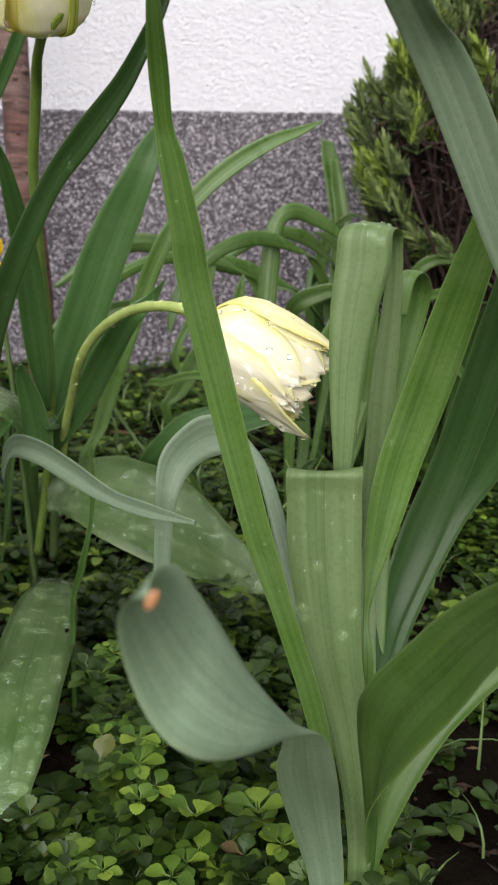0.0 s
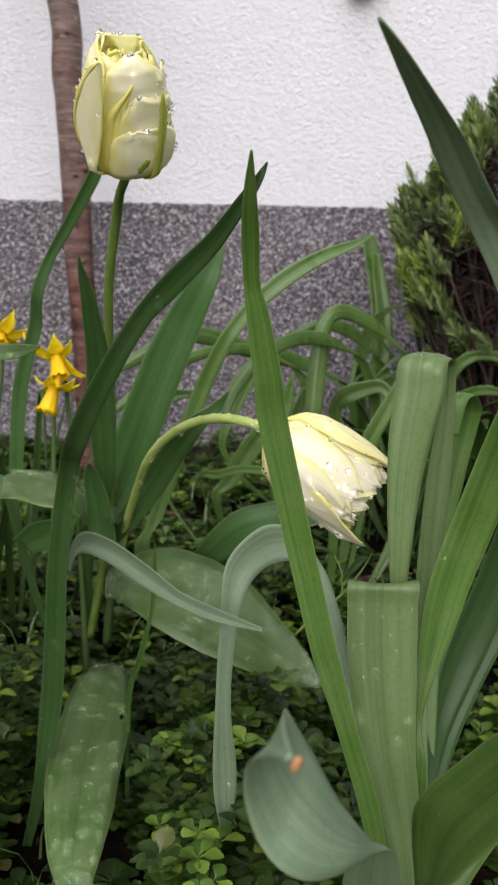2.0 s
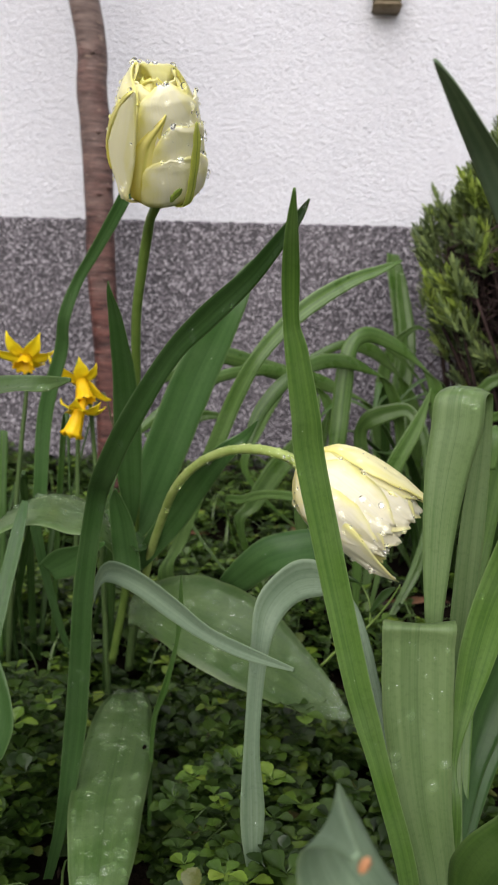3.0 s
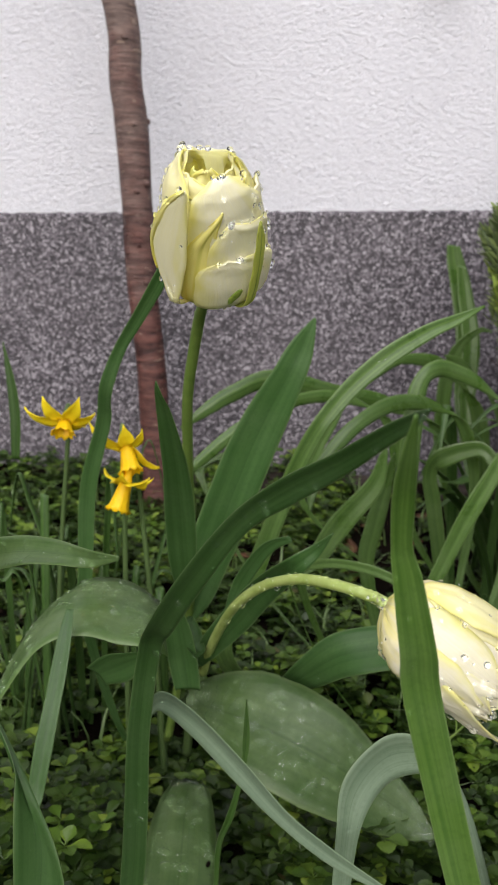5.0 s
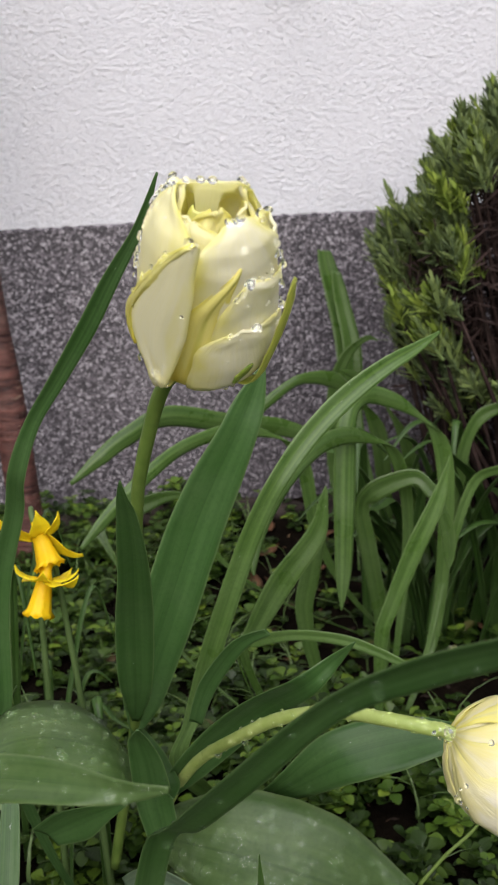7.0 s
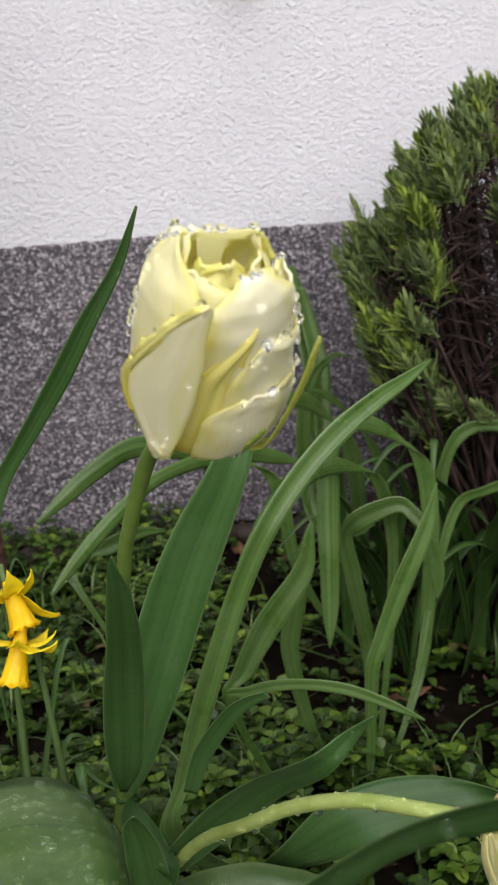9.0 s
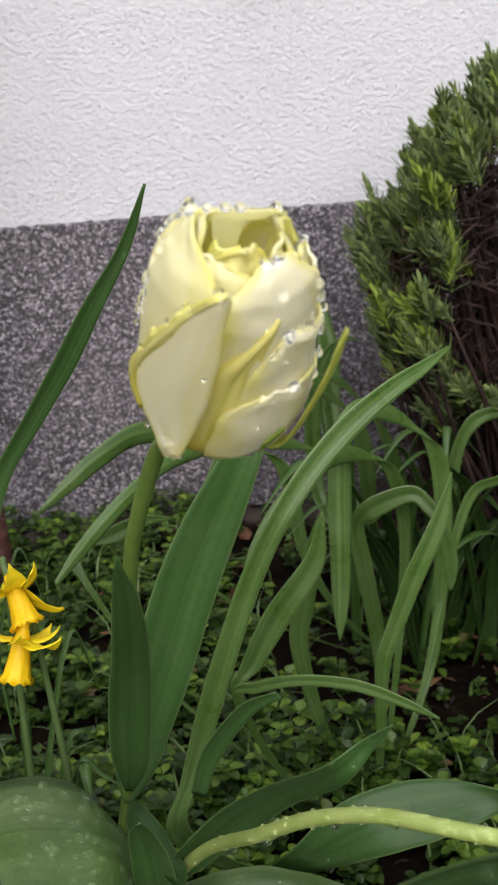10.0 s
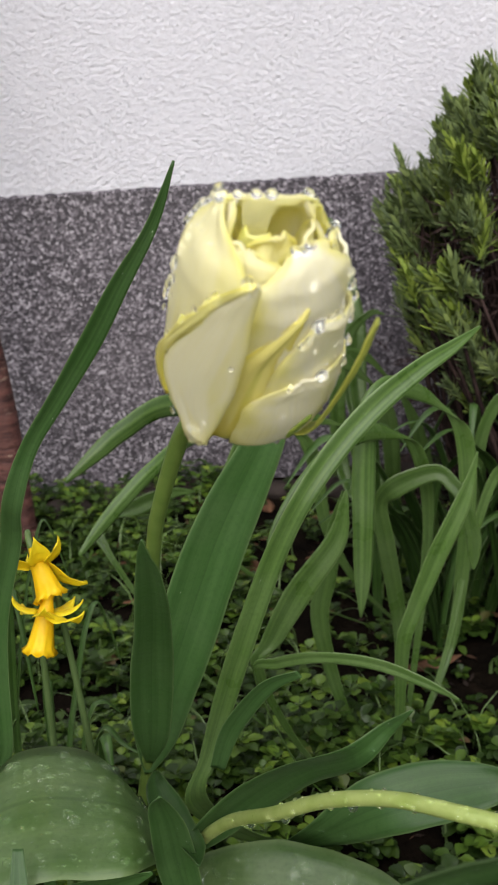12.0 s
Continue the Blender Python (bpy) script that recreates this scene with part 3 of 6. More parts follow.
bracket = thing("wall_bracket", (0.079, 1.0, 0.648), "small weathered brown bracket fixed on the white wall", "bracket")
bm = bmesh.new()
box(bm, (0.0645, 0.978, 0.652), (0.0935, 1.006, 0.80), 0.003)
part("block", bm, M["bracket"], bracket)
bm = bmesh.new()
box(bm, (0.0635, 0.976, 0.646), (0.0945, 1.006, 0.6515), 0.002)
part("foot", bm, M["bracket"], bracket)

# ---- upright tulip ----
BUD_TALL, BUD_RADIUS = 0.046, 0.016
BUD = ([-0.03, 0, 0.03, 0.08, 0.15, 0.3, 0.5, 0.7, 0.85, 0.95, 1.0, 1.1], [0.12, 0.35, 0.68, 0.90, 0.99, 1.0, 0.955, 0.895, 0.825, 0.70, 0.58, 0.40])
tulip = thing("tulip", (-0.092, 0.476, 0.075), "tall cream-yellow tulip with a closed rain-beaded bloom", "tulip", "tulips")
bm = bmesh.new()
stalk = [(-0.0979, 0.478, 0.1396), (-0.094, 0.472, 0.1604), (-0.0909, 0.467, 0.177), (-0.0885, 0.462, 0.1931), (-0.0842, 0.440, 0.2424), (-0.0818, 0.420, 0.275), (-0.0788, 0.399, 0.3070), (-0.0763, 0.389, 0.3206), (-0.0731, 0.380, 0.3332), (-0.0698, 0.370, 0.3443), (-0.0665, 0.358, 0.3510), (-0.0612, 0.3430, 0.3560), (-0.0593, 0.3393, 0.3600)]
tube(bm, [(-0.1044, 0.484, 0.1064)] + stalk, [0.0024] * 6 + [0.0022] * 5 + [0.0019] * 3 + [0.0022], 12)
stem = part("stem", bm, M["stem"], tulip)
rng = random.Random(5)
bm = bmesh.new()
for _ in range(130):
    f = rng.uniform(3.2, len(stalk) - 2)
    p = spline(stalk, f)
    d = Vector((rng.gauss(0, 1), rng.gauss(-0.3, 1), 0.1)).normalized()
    droplet(bm, Vector(p) + d * 0.0018, d, rng.uniform(0.0003, 0.0007), 0.9)
beads_of(stem, bm, "tiny clear beads of rain water")

BUD_AXIS = Vector((0.039, -0.702, 0.711)).normalized()
bloom_m = axes((-0.0591, 0.3391, 0.3601), BUD_AXIS)
bm = bmesh.new()
bmesh.ops.create_icosphere(bm, subdivisions=3, radius=1, matrix=bloom_m @ Matrix.Translation((0, 0, BUD_TALL * 0.46)) @ Matrix.Diagonal((BUD_RADIUS * 0.5, BUD_RADIUS * 0.42, BUD_TALL * 0.45, 1)))
bloom = part("bloom", bm, M["petal_yellow"], tulip, "closed cream-yellow bloom beaded with rain")
for i, (rows, mat, kw) in enumerate((
    # standing petals of the far side, their inner faces showing over the top
    (((0, 70, 290, 0.9), (0.3, 88, 278, 0.96), (0.6, 92, 276, 0.95), (0.85, 96, 266, 0.92), (1.0, 100, 262, 1.0), (1.1, 106, 254, 1.12)), "petal_thin", dict(rims="t", rim_drops=3, frill=0.0010, flat=0.9)),
    (((0, 40, 150, 0.9), (0.3, 44, 156, 0.97), (0.6, 50, 158, 0.98), (0.85, 62, 160, 0.94), (1.0, 84, 150, 0.98), (1.07, 98, 132, 1.05)), "petal_thin", dict(rims="lt", rim_drops=4, frill=0.0009, flat=0.6)),
    (((0, 200, 320, 0.9), (0.3, 196, 318, 0.95), (0.6, 194, 320, 0.97), (0.85, 198, 322, 0.93), (1.0, 210, 308, 0.96), (1.09, 226, 276, 1.08)), "petal_thin", dict(rims="t", rim_drops=4, frill=0.0009, flat=0.6)),
    # folded heart
    (((0.3, -80, 40, 0.4), (0.6, -82, 36, 0.46), (0.85, -78, 44, 0.5), (0.943, -70, 60, 0.5), (1.02, -66, 30, 0.5)), "petal_green", dict(frill=0.0014)),
    (((0.3, 0, 130, 0.45), (0.6, 2, 132, 0.5), (0.85, 6, 124, 0.56), (0.943, 8, 112, 0.66), (1.02, 20, 90, 0.8)), "petal_pale", dict(frill=0.0012)),
    (((0.3, -150, -40, 0.5), (0.6, -150, -36, 0.56), (0.85, -146, -34, 0.62), (0.943, -140, -30, 0.7), (1.02, -124, -60, 0.9)), "petal", dict(frill=0.0012)),
    (((0.3, 0, 110, 0.6), (0.6, 2, 112, 0.7), (0.85, 6, 104, 0.8), (0.943, 12, 92, 0.9), (0.993, 22, 66, 0.86)), "petal", dict(frill=0.0014)),
    (((0.4, -110, -20, 0.7), (0.7, -112, -16, 0.78), (0.881, -108, -14, 0.86), (0.943, -96, -20, 0.95), (1.01, -80, -34, 1.0)), "petal_white", dict(frill=0.0012)),
    (((0.4, -40, 60, 0.8), (0.7, -36, 58, 0.86), (0.869, -30, 60, 0.93), (0.924, -20, 56, 1.05), (0.968, -6, 44, 1.12), (0.999, 4, 30, 1.1)), "petal_white", dict(frill=0.0013, rims="t", rim_drops=2)),
    (((0.4, -104, 30, 0.72), (0.7, -102, 30, 0.76), (0.881, -98, 28, 0.8), (0.943, -92, 24, 0.86), (0.986, -80, 10, 0.88), (1.02, -60, -20, 0.86)), "petal_pale", dict(frill=0.0009)),
    (((0.4, 60, 170, 0.66), (0.7, 62, 168, 0.7), (0.9, 66, 160, 0.74), (0.98, 74, 148, 0.78), (1.04, 84, 128, 0.8), (1.08, 96, 110, 0.82)), "petal_white", dict(frill=0.0014, rims="t", rim_drops=2)),
    (((0.4, -170, -60, 0.6), (0.7, -168, -56, 0.66), (0.9, -160, -52, 0.7), (0.98, -150, -56, 0.74), (1.05, -132, -70, 0.78), (1.09, -112, -90, 0.8)), "petal_white", dict(frill=0.0014)),
    (((0.4, -60, 34, 0.5), (0.7, -60, 36, 0.56), (0.9, -54, 40, 0.62), (0.98, -44, 40, 0.66), (1.03, -30, 34, 0.7), (1.06, -8, 22, 0.72)), "petal", dict(frill=0.0016)),
    # near shoulders
    (((0, -130, -30, 0.9), (0.3, -128, -16, 0.97), (0.6, -124, -10, 0.99), (0.8, -122, -14, 1.0), (0.9, -120, -18, 1.02), (0.98, -118, -26, 1.04), (1.04, -116, -46, 1.06), (1.09, -112, -84, 1.08)), "petal_pale", dict(drops=10, rims="l", rim_drops=24)),
    (((0, -24, 90, 0.9), (0.3, -24, 96, 0.97), (0.6, -20, 98, 1.02), (0.8, -17, 88, 1.07), (0.9, -15, 76, 1.13), (0.97, -12, 64, 1.2), (1.01, -2, 56, 1.24), (1.05, 10, 46, 1.16)), "petal_white", dict(drops=8, rims="t", rim_drops=4)),
    (((0, 50, 140, 0.95), (0.3, 52, 138, 1.0), (0.6, 56, 134, 1.02), (0.78, 62, 124, 1.04), (0.88, 72, 108, 1.06)), "petal_white", dict(drops=8, rims="rl", rim_drops=12)),
    (((0, 120, 230, 1.0), (0.3, 118, 236, 1.02), (0.55, 124, 230, 1.03), (0.75, 140, 214, 1.02)), "petal_thin", {}),
    # deep yellow wedge in front, flanked by the white outer petals
    (((0.0, -44, 6, 0.98), (0.18, -34, 2, 1.02), (0.4, -28, 8, 1.035), (0.55, -24, 11, 1.05), (0.66, -16, 12, 1.07), (0.76, -2, 16, 1.09), (0.84, 13, 21, 1.11), (0.885, 21, 24, 1.13)), "petal_wedge", {}),
    (((0.05, 6, 84, 1.0), (0.35, 1, 100, 1.06), (0.52, 2, 98, 1.08), (0.63, 5, 92, 1.1), (0.7, 11, 80, 1.115), (0.755, 18, 52, 1.125), (0.79, 25, 34, 1.12)), "petal_white", dict(drops=10, rims="rt", rim_drops=7)),
    (((0.0, -16, 66, 0.98), (0.09, -16, 84, 1.04), (0.22, -14, 94, 1.09), (0.36, -12, 88, 1.115), (0.45, -8, 76, 1.13), (0.505, 0, 58, 1.14), (0.535, 11, 44, 1.15)), "petal_white", dict(drops=10, rims="tr", rim_drops=4)),
    (((0.03, -36, -30, 0.6), (0.09, -37, -29, 1.0), (0.17, -39, -28, 1.22), (0.26, -45, -24, 1.215), (0.35, -55, -21, 1.2), (0.45, -63, -19, 1.185), (0.56, -65, -16, 1.17), (0.68, -58, -15, 1.15), (0.79, -50, -13, 1.13), (0.89, -42, -12, 1.105), (0.97, -35, -11, 1.085), (1.04, -26, -11, 1.07), (1.09, -17, -12, 1.06)), "petal_outer", dict(drops=6, rims="l", rim_drops=10, frill=0.0003, free=True, crimp=0.0002)),
)):
    cup_petal(bloom, bloom_m, rows, M[mat], i + 1, **kw)
rng = random.Random(9)
for lo, hi, a0, a1, k in ((0.5, 1.06, -96, -86, 1.03), (0.46, 1.0, 74, 66, 1.13)):
    # a string of hanging drops down each flank
    for q in range(15):
        f = (q + rng.random() * 0.8) / 15
        h, a = lo + (hi - lo) * f, radians(a0 + (a1 - a0) * f + rng.uniform(-5, 5))
        r = BUD_RADIUS * float(np.interp(h, *BUD)) * k
        one_bead(bloom, bloom_m @ Vector((r * math.sin(a), -r * math.cos(a), h * BUD_TALL)), bloom_m.to_3x3() @ Vector((math.sin(a), -math.cos(a), 0)), rng.uniform(0.0005, 0.0010), 1.1, 1.0)
rng = random.Random(8)
for _ in range(16):
    h, a = rng.uniform(0.16, 0.27), radians(rng.uniform(-38, -27))
    way = bloom_m.to_3x3() @ Vector((math.sin(a), -math.cos(a), -0.2))
    one_bead(bloom, bloom_m @ Vector((1.225 * BUD_RADIUS * math.sin(a), -1.225 * BUD_RADIUS * math.cos(a), h * BUD_TALL)), way, rng.uniform(0.0005, 0.001), 0.9, 1.0)
cup_petal(bloom, bloom_m, ((0.03, 30, 44, 0.72), (0.1, 35, 49, 1.08), (0.25, 39, 51, 1.2), (0.4, 41, 52, 1.27), (0.6, 43, 52, 1.34), (0.75, 44, 51, 1.37), (0.87, 46, 48, 1.39)), M["sepal"], 31, name="outer_petal", label="narrow green-streaked outer petal standing off", frill=0.0002, free=True)
cup_petal(bloom, bloom_m, ((0.165, 21, 24, 1.09), (0.2, 20, 29, 1.105), (0.24, 22, 34, 1.125), (0.285, 30, 35, 1.14)), M["fleck"], 32, name="green_fleck", label="green flame-shaped fleck", frill=0.0, crimp=0.0)
cup_petal(bloom, bloom_m, ((0.35, -56, -53, 1.213), (0.45, -64, -59, 1.2), (0.56, -66, -58, 1.185), (0.68, -59, -51, 1.165), (0.79, -51, -43, 1.145), (0.89, -43, -35, 1.12), (0.97, -36, -28, 1.1), (1.04, -27, -20, 1.085), (1.095, -16, -13, 1.075)), M["petal_yellow"], 33, name="petal_margin", label="yellow-green petal margin", frill=0.0003, free=True)
leaf(tulip, [(-0.0893, 0.462, 0.1856, 0.0014, 0, -0.0002), (-0.0852, 0.462, 0.2007, 0.0076, 0, -0.003), (-0.0797, 0.461, 0.2196, 0.0111, 0, -0.0016), (-0.0728, 0.46, 0.2382, 0.0118, 0, -0.0016), (-0.0653, 0.458, 0.2589, 0.0118, 0, -0.0015), (-0.0568, 0.456, 0.2809, 0.0116, -0, -0.0013), (-0.0485, 0.453, 0.2991, 0.0099, 0, -0.0021), (-0.04, 0.45, 0.3161, 0.0078, -0, -0.0012), (-0.0356, 0.4495, 0.3258, 0.006, 0, -0.0022), (-0.0316, 0.449, 0.3350, 0.0032, 0, -0.0016), (-0.0286, 0.449, 0.3420, 0.0004, 0, -0.0004)], M["tulip_leaf"], 0.22, 16, (0.0003, 0.0008))
leaf(tulip, [(-0.0878, 0.45, 0.1989, 0.0014, 0, -0.0002), (-0.0856, 0.43, 0.225, 0.006, 0, -0.002), (-0.0834, 0.408, 0.259, 0.0067, -0, 0), (-0.0817, 0.389, 0.2838, 0.0053, 0, 0.0002), (-0.081, 0.373, 0.3014, 0.0042, 0, -0.0013), (-0.0811, 0.361, 0.3143, 0.0028, 0, -0.0011), (-0.0816, 0.355, 0.3204, 0.0015, 0, -0.0009), (-0.0819, 0.351, 0.3252, 0.0002, 0, -0.0002)], M["tulip_leaf"], 0.25, 6, (0.0003, 0.0007), label="small upright leaf clasping the stem")
leaf(tulip, [(-0.1431, 0.46, 0.1912, 0.0033, 0, -0.0002), (-0.1403, 0.457, 0.2109, 0.0037, 0, -0.0003), (-0.1362, 0.452, 0.2576, 0.0042, 0, -0.0003), (-0.1261, 0.445, 0.2918, 0.0036, 0, -0.0002), (-0.122, 0.436, 0.3095, 0.0028, 0, -0.0022), (-0.1145, 0.432, 0.3276, 0.0025, 0, -0.0011), (-0.103, 0.425, 0.3445, 0.003, 0, -0.0007), (-0.0917, 0.417, 0.3612, 0.0031, 0, -0.001), (-0.0819, 0.409, 0.3774, 0.0028, 0, -0.0006), (-0.0722, 0.402, 0.3925, 0.002, 0, 0.0002), (-0.0656, 0.396, 0.4076, 0.0003, 0, -0.0002)], M["tulip_leaf"], 0.35, 16, (0.0003, 0.0008), root=(-0.092, 0.49))
leaf(tulip, [(-0.0858, 0.45, 0.1946, 0.0009, 0, -0.0001), (-0.0858, 0.44, 0.1964, 0.0034, 0, 0.0013), (-0.0829, 0.425, 0.1976, 0.0058, 0, 0.0002), (-0.0794, 0.41, 0.2, 0.0055, 0, 0.0002), (-0.076, 0.4, 0.2007, 0.0043, 0, -0.0008), (-0.0746, 0.39, 0.2028, 0.0005, 0, -0.0005)], M["tulip_leaf"], -0.5)

# ---- nodding tulip ----
nod = thing("tulip", (-0.062, 0.44, 0.075), "creamy white tulip nodding on a bent yellow-green stem", "tulip", "tulips")
stalk = [(-0.0761, 0.425, 0.1781), (-0.0711, 0.41, 0.196), (-0.0635, 0.39, 0.2169), (-0.0537, 0.363, 0.2392), (-0.0426, 0.348, 0.2529), (-0.0297, 0.335, 0.261), (-0.0169, 0.323, 0.264), (-0.0081, 0.319, 0.263), (-0.002, 0.32, 0.2596)]
stalk = [(-0.0898, 0.46, 0.1134), (-0.085, 0.448, 0.1449)] + stalk
bm = bmesh.new()
tube(bm, stalk[:3], [0.0024, 0.0024, 0.0021], 12)
part("stem_base", bm, M["daf_leaf"], nod)
bm = bmesh.new()
tube(bm, stalk[2:-1] + [(-0.0035, 0.3208, 0.2607), (0.001, 0.3201, 0.258)], [0.0022, 0.0021, 0.0020] + [0.0019] * (len(stalk) - 6) + [0.0019, 0.0021], 12)
stem = part("stem", bm, M["pale_stem"], nod)
bm = bmesh.new()
for _ in range(260):
    p = spline(stalk, rng.uniform(3, len(stalk) - 1.1))
    d = Vector((rng.gauss(0, 0.6), rng.gauss(-0.5, 0.7), rng.gauss(0.5, 0.8))).normalized()
    droplet(bm, Vector(p) + d * 0.0018, d, rng.uniform(0.0003, 0.0007), 1.1)
for f in (4.5, 5.2, 6.4):
    droplet(bm, Vector(spline(stalk, f)) + Vector((0, -0.0005, -0.0018)), (0, -0.2, -1), 0.0012, 1.3)
beads_of(stem, bm, "tiny clear beads of rain water")
OPEN = ([0, 0.05, 0.15, 0.3, 0.5, 0.7, 0.85, 1.0], [0.13, 0.5, 0.82, 0.98, 1.02, 1.0, 0.97, 0.9])
nod_m = axes((-0.0015, 0.3205, 0.2595), (0.84, -0.12, -0.50))
bm = bmesh.new()
bmesh.ops.create_icosphere(bm, subdivisions=3, radius=0.0045, matrix=nod_m @ Matrix.Translation((0, 0, 0.004)) @ Matrix.Diagonal((0.8, 0.8, 0.9, 1)))
flower = part("bloom", bm, M["petal_yellow"], nod, "half-open creamy bloom hanging down wet")
for i, (az, wide, tall, rad, mat, kw) in enumerate((
    (180, 60, 0.044, 0.86, "petal", {}), (120, 58, 0.046, 0.84, "petal_nod", {}), (240, 58, 0.045, 0.86, "petal", {}), (60, 56, 0.045, 0.84, "petal", dict(drops=12)), (0, 56, 0.045, 0.84, "petal_nod", dict(drops=12)), (300, 56, 0.046, 0.86, "petal_nod", dict(drops=14)),
    (330, 48, 0.045, 0.96, "petal_nod", dict(drops=22, edge=0.001, edge_drops=6)), (30, 46, 0.043, 0.96, "petal_nod", dict(drops=22, edge=0.001, edge_drops=6)), (92, 46, 0.045, 0.98, "petal_nod", dict(drops=10)), (52, 44, 0.0525, 1.0, "petal_nod", dict(drops=24, edge=0.0005, taper=1.5, lift=0.001, skew=0.25, edge_drops=5)), (275, 46, 0.046, 1.0, "petal_nod", dict(drops=20, edge_drops=4)), (150, 46, 0.046, 0.97, "petal_nod", {}), (215, 46, 0.046, 0.97, "petal_nod", {}),
    (288, 26, 0.049, 1.05, "petal_pale", dict(drops=8, lift=0.001, taper=1.4, edge_drops=3)), (355, 40, 0.040, 1.03, "petal_nod", dict(drops=16, taper=2.6, edge_drops=5)), (25, 34, 0.040, 1.05, "petal_nod", dict(drops=14, taper=2.0, blunt=0.25, ragged=0.003)),
)):
    petal(flower, nod_m, radians(az), radians(wide), tall, 0.0168 * rad, OPEN, M[mat], seed=60 + i, beads=(0.0003, 0.0014), **{"ragged": 0.0026, "blunt": 0.2, **kw})
leaf(nod, [(-0.0764, 0.415, 0.1866, 0.0011, 0, -0.0006), (-0.0711, 0.408, 0.1988, 0.0033, 0, -0.0037), (-0.0572, 0.396, 0.2190, 0.0043, 0, -0.005), (-0.0445, 0.378, 0.2400, 0.0046, 0, -0.0036), (-0.0331, 0.36, 0.2558, 0.003, 0, -0.003), (-0.0241, 0.358, 0.264, 0.0015, 0, -0.0018), (-0.0188, 0.353, 0.2716, 0.0001, 0, -0.0003)], M["tulip_leaf"], 0.3, 12, (0.0003, 0.0008))
leaf(nod, [(-0.0789, 0.4, 0.1826, 0.0056, 0, 0.0003), (-0.081, 0.4, 0.1968, 0.0065, 0, 0.0003), (-0.0824, 0.395, 0.2141, 0.0057, 0, -0.0004), (-0.0842, 0.39, 0.226, 0.0036, 0, -0.0005), (-0.0842, 0.385, 0.2326, 0.0005, 0, 0)], M["tulip_leaf"], 0.3, 8, (0.0003, 0.001))
leaf(nod, [(-0.0641, 0.43, 0.2069, 0.0025, 0, -0.0012), (-0.0584, 0.428, 0.2232, 0.0031, -0, -0.0019), (-0.0466, 0.42, 0.2423, 0.0024, 0, -0.0018), (-0.0362, 0.415, 0.2487, 0.001, 0, -0.0013)], M["tulip_leaf"], 0.3)
leaf(nod, [(-0.0848, 0.43, 0.156, -0, 0, -0.0043), (-0.0795, 0.425, 0.1613, 0.0012, -0.005, -0.0071), (-0.0653, 0.41, 0.1675, 0.0009, -0.015, -0.0098), (-0.0489, 0.4, 0.1679, -0.0005, -0.02, -0.0143), (-0.0323, 0.395, 0.1638, -0.0023, -0.02, -0.0157), (-0.0144, 0.392, 0.1561, -0.0025, -0.018, -0.0145), (0.0035, 0.39, 0.1447, -0.0023, -0.012, -0.0108), (0.0196, 0.388, 0.135, -0.0007, -0.004, -0.0074), (0.0292, 0.385, 0.1293, 0.0003, 0, -0.0008)], M["broad_leaf"], 0.12, 620, (0.0004, 0.0026), tall=0.85, label="broad drooping leaf covered with rain drops")
leaf(nod, [(-0.0924, 0.38, 0.1798, 0, -0, -0.0027), (-0.0849, 0.36, 0.1978, 0.0007, 0, -0.0032), (-0.0763, 0.345, 0.2061, 0.0001, 0, -0.0047), (-0.0616, 0.325, 0.2084, -0.0007, 0, -0.0047), (-0.0456, 0.305, 0.2062, -0.001, 0, -0.0041), (-0.0308, 0.285, 0.2046, -0.0009, 0, -0.0026), (-0.016, 0.268, 0.2054, -0.0008, 0, -0.0022), (-0.0012, 0.255, 0.2063, -0.0001, 0, -0.0007)], M["glaucous"], 0.4, 14, (0.0003, 0.0009), label="narrow curling leaf with a dried tip")
leaf(nod, [(-0.0387, 0.43, 0.1703, 0.0022, 0, -0.0027), (-0.0277, 0.42, 0.1825, 0.0049, 0, -0.0058), (-0.0133, 0.41, 0.1973, 0.0042, -0.006, -0.0068), (0.0048, 0.405, 0.2044, 0.0034, -0.008, -0.0062), (0.0204, 0.4, 0.2087, 0.0014, -0.006, -0.0044), (0.0334, 0.395, 0.2107, 0.0011, 0, -0.0034), (0.0412, 0.39, 0.2094, 0.0003, 0, -0.0004)], M["tulip_leaf"], 0.15, 24, (0.0003, 0.0010))
leaf(nod, [(-0.0919, 0.345, 0.1303, 0.0047, 0, 0.0004), (-0.0888, 0.34, 0.1629, 0.0046, 0, 0.0004), (-0.085, 0.33, 0.2028, 0.0041, 0, 0.0003), (-0.0782, 0.318, 0.2402, 0.0039, 0, 0.0002), (-0.0714, 0.302, 0.2560, 0.0040, 0, -0.0009), (-0.059, 0.284, 0.2782, 0.0036, 0, -0.0013), (-0.0439, 0.268, 0.301, 0.0026, 0, -0.0018), (-0.0312, 0.255, 0.3136, 0.0024, 0, -0.0026), (-0.019, 0.24, 0.3243, 0.0017, 0, -0.0022), (-0.0103, 0.225, 0.3338, 0.001, 0, -0.0018), (-0.0061, 0.216, 0.3385, 0.0005, 0, -0.0014), (-0.0044, 0.21, 0.3415, 0.0001, 0, -0.0002)], M["tulip_leaf"], 0.35, 60, (0.0004, 0.0015), label="long arching leaf beaded with rain", root=(-0.112, 0.352))

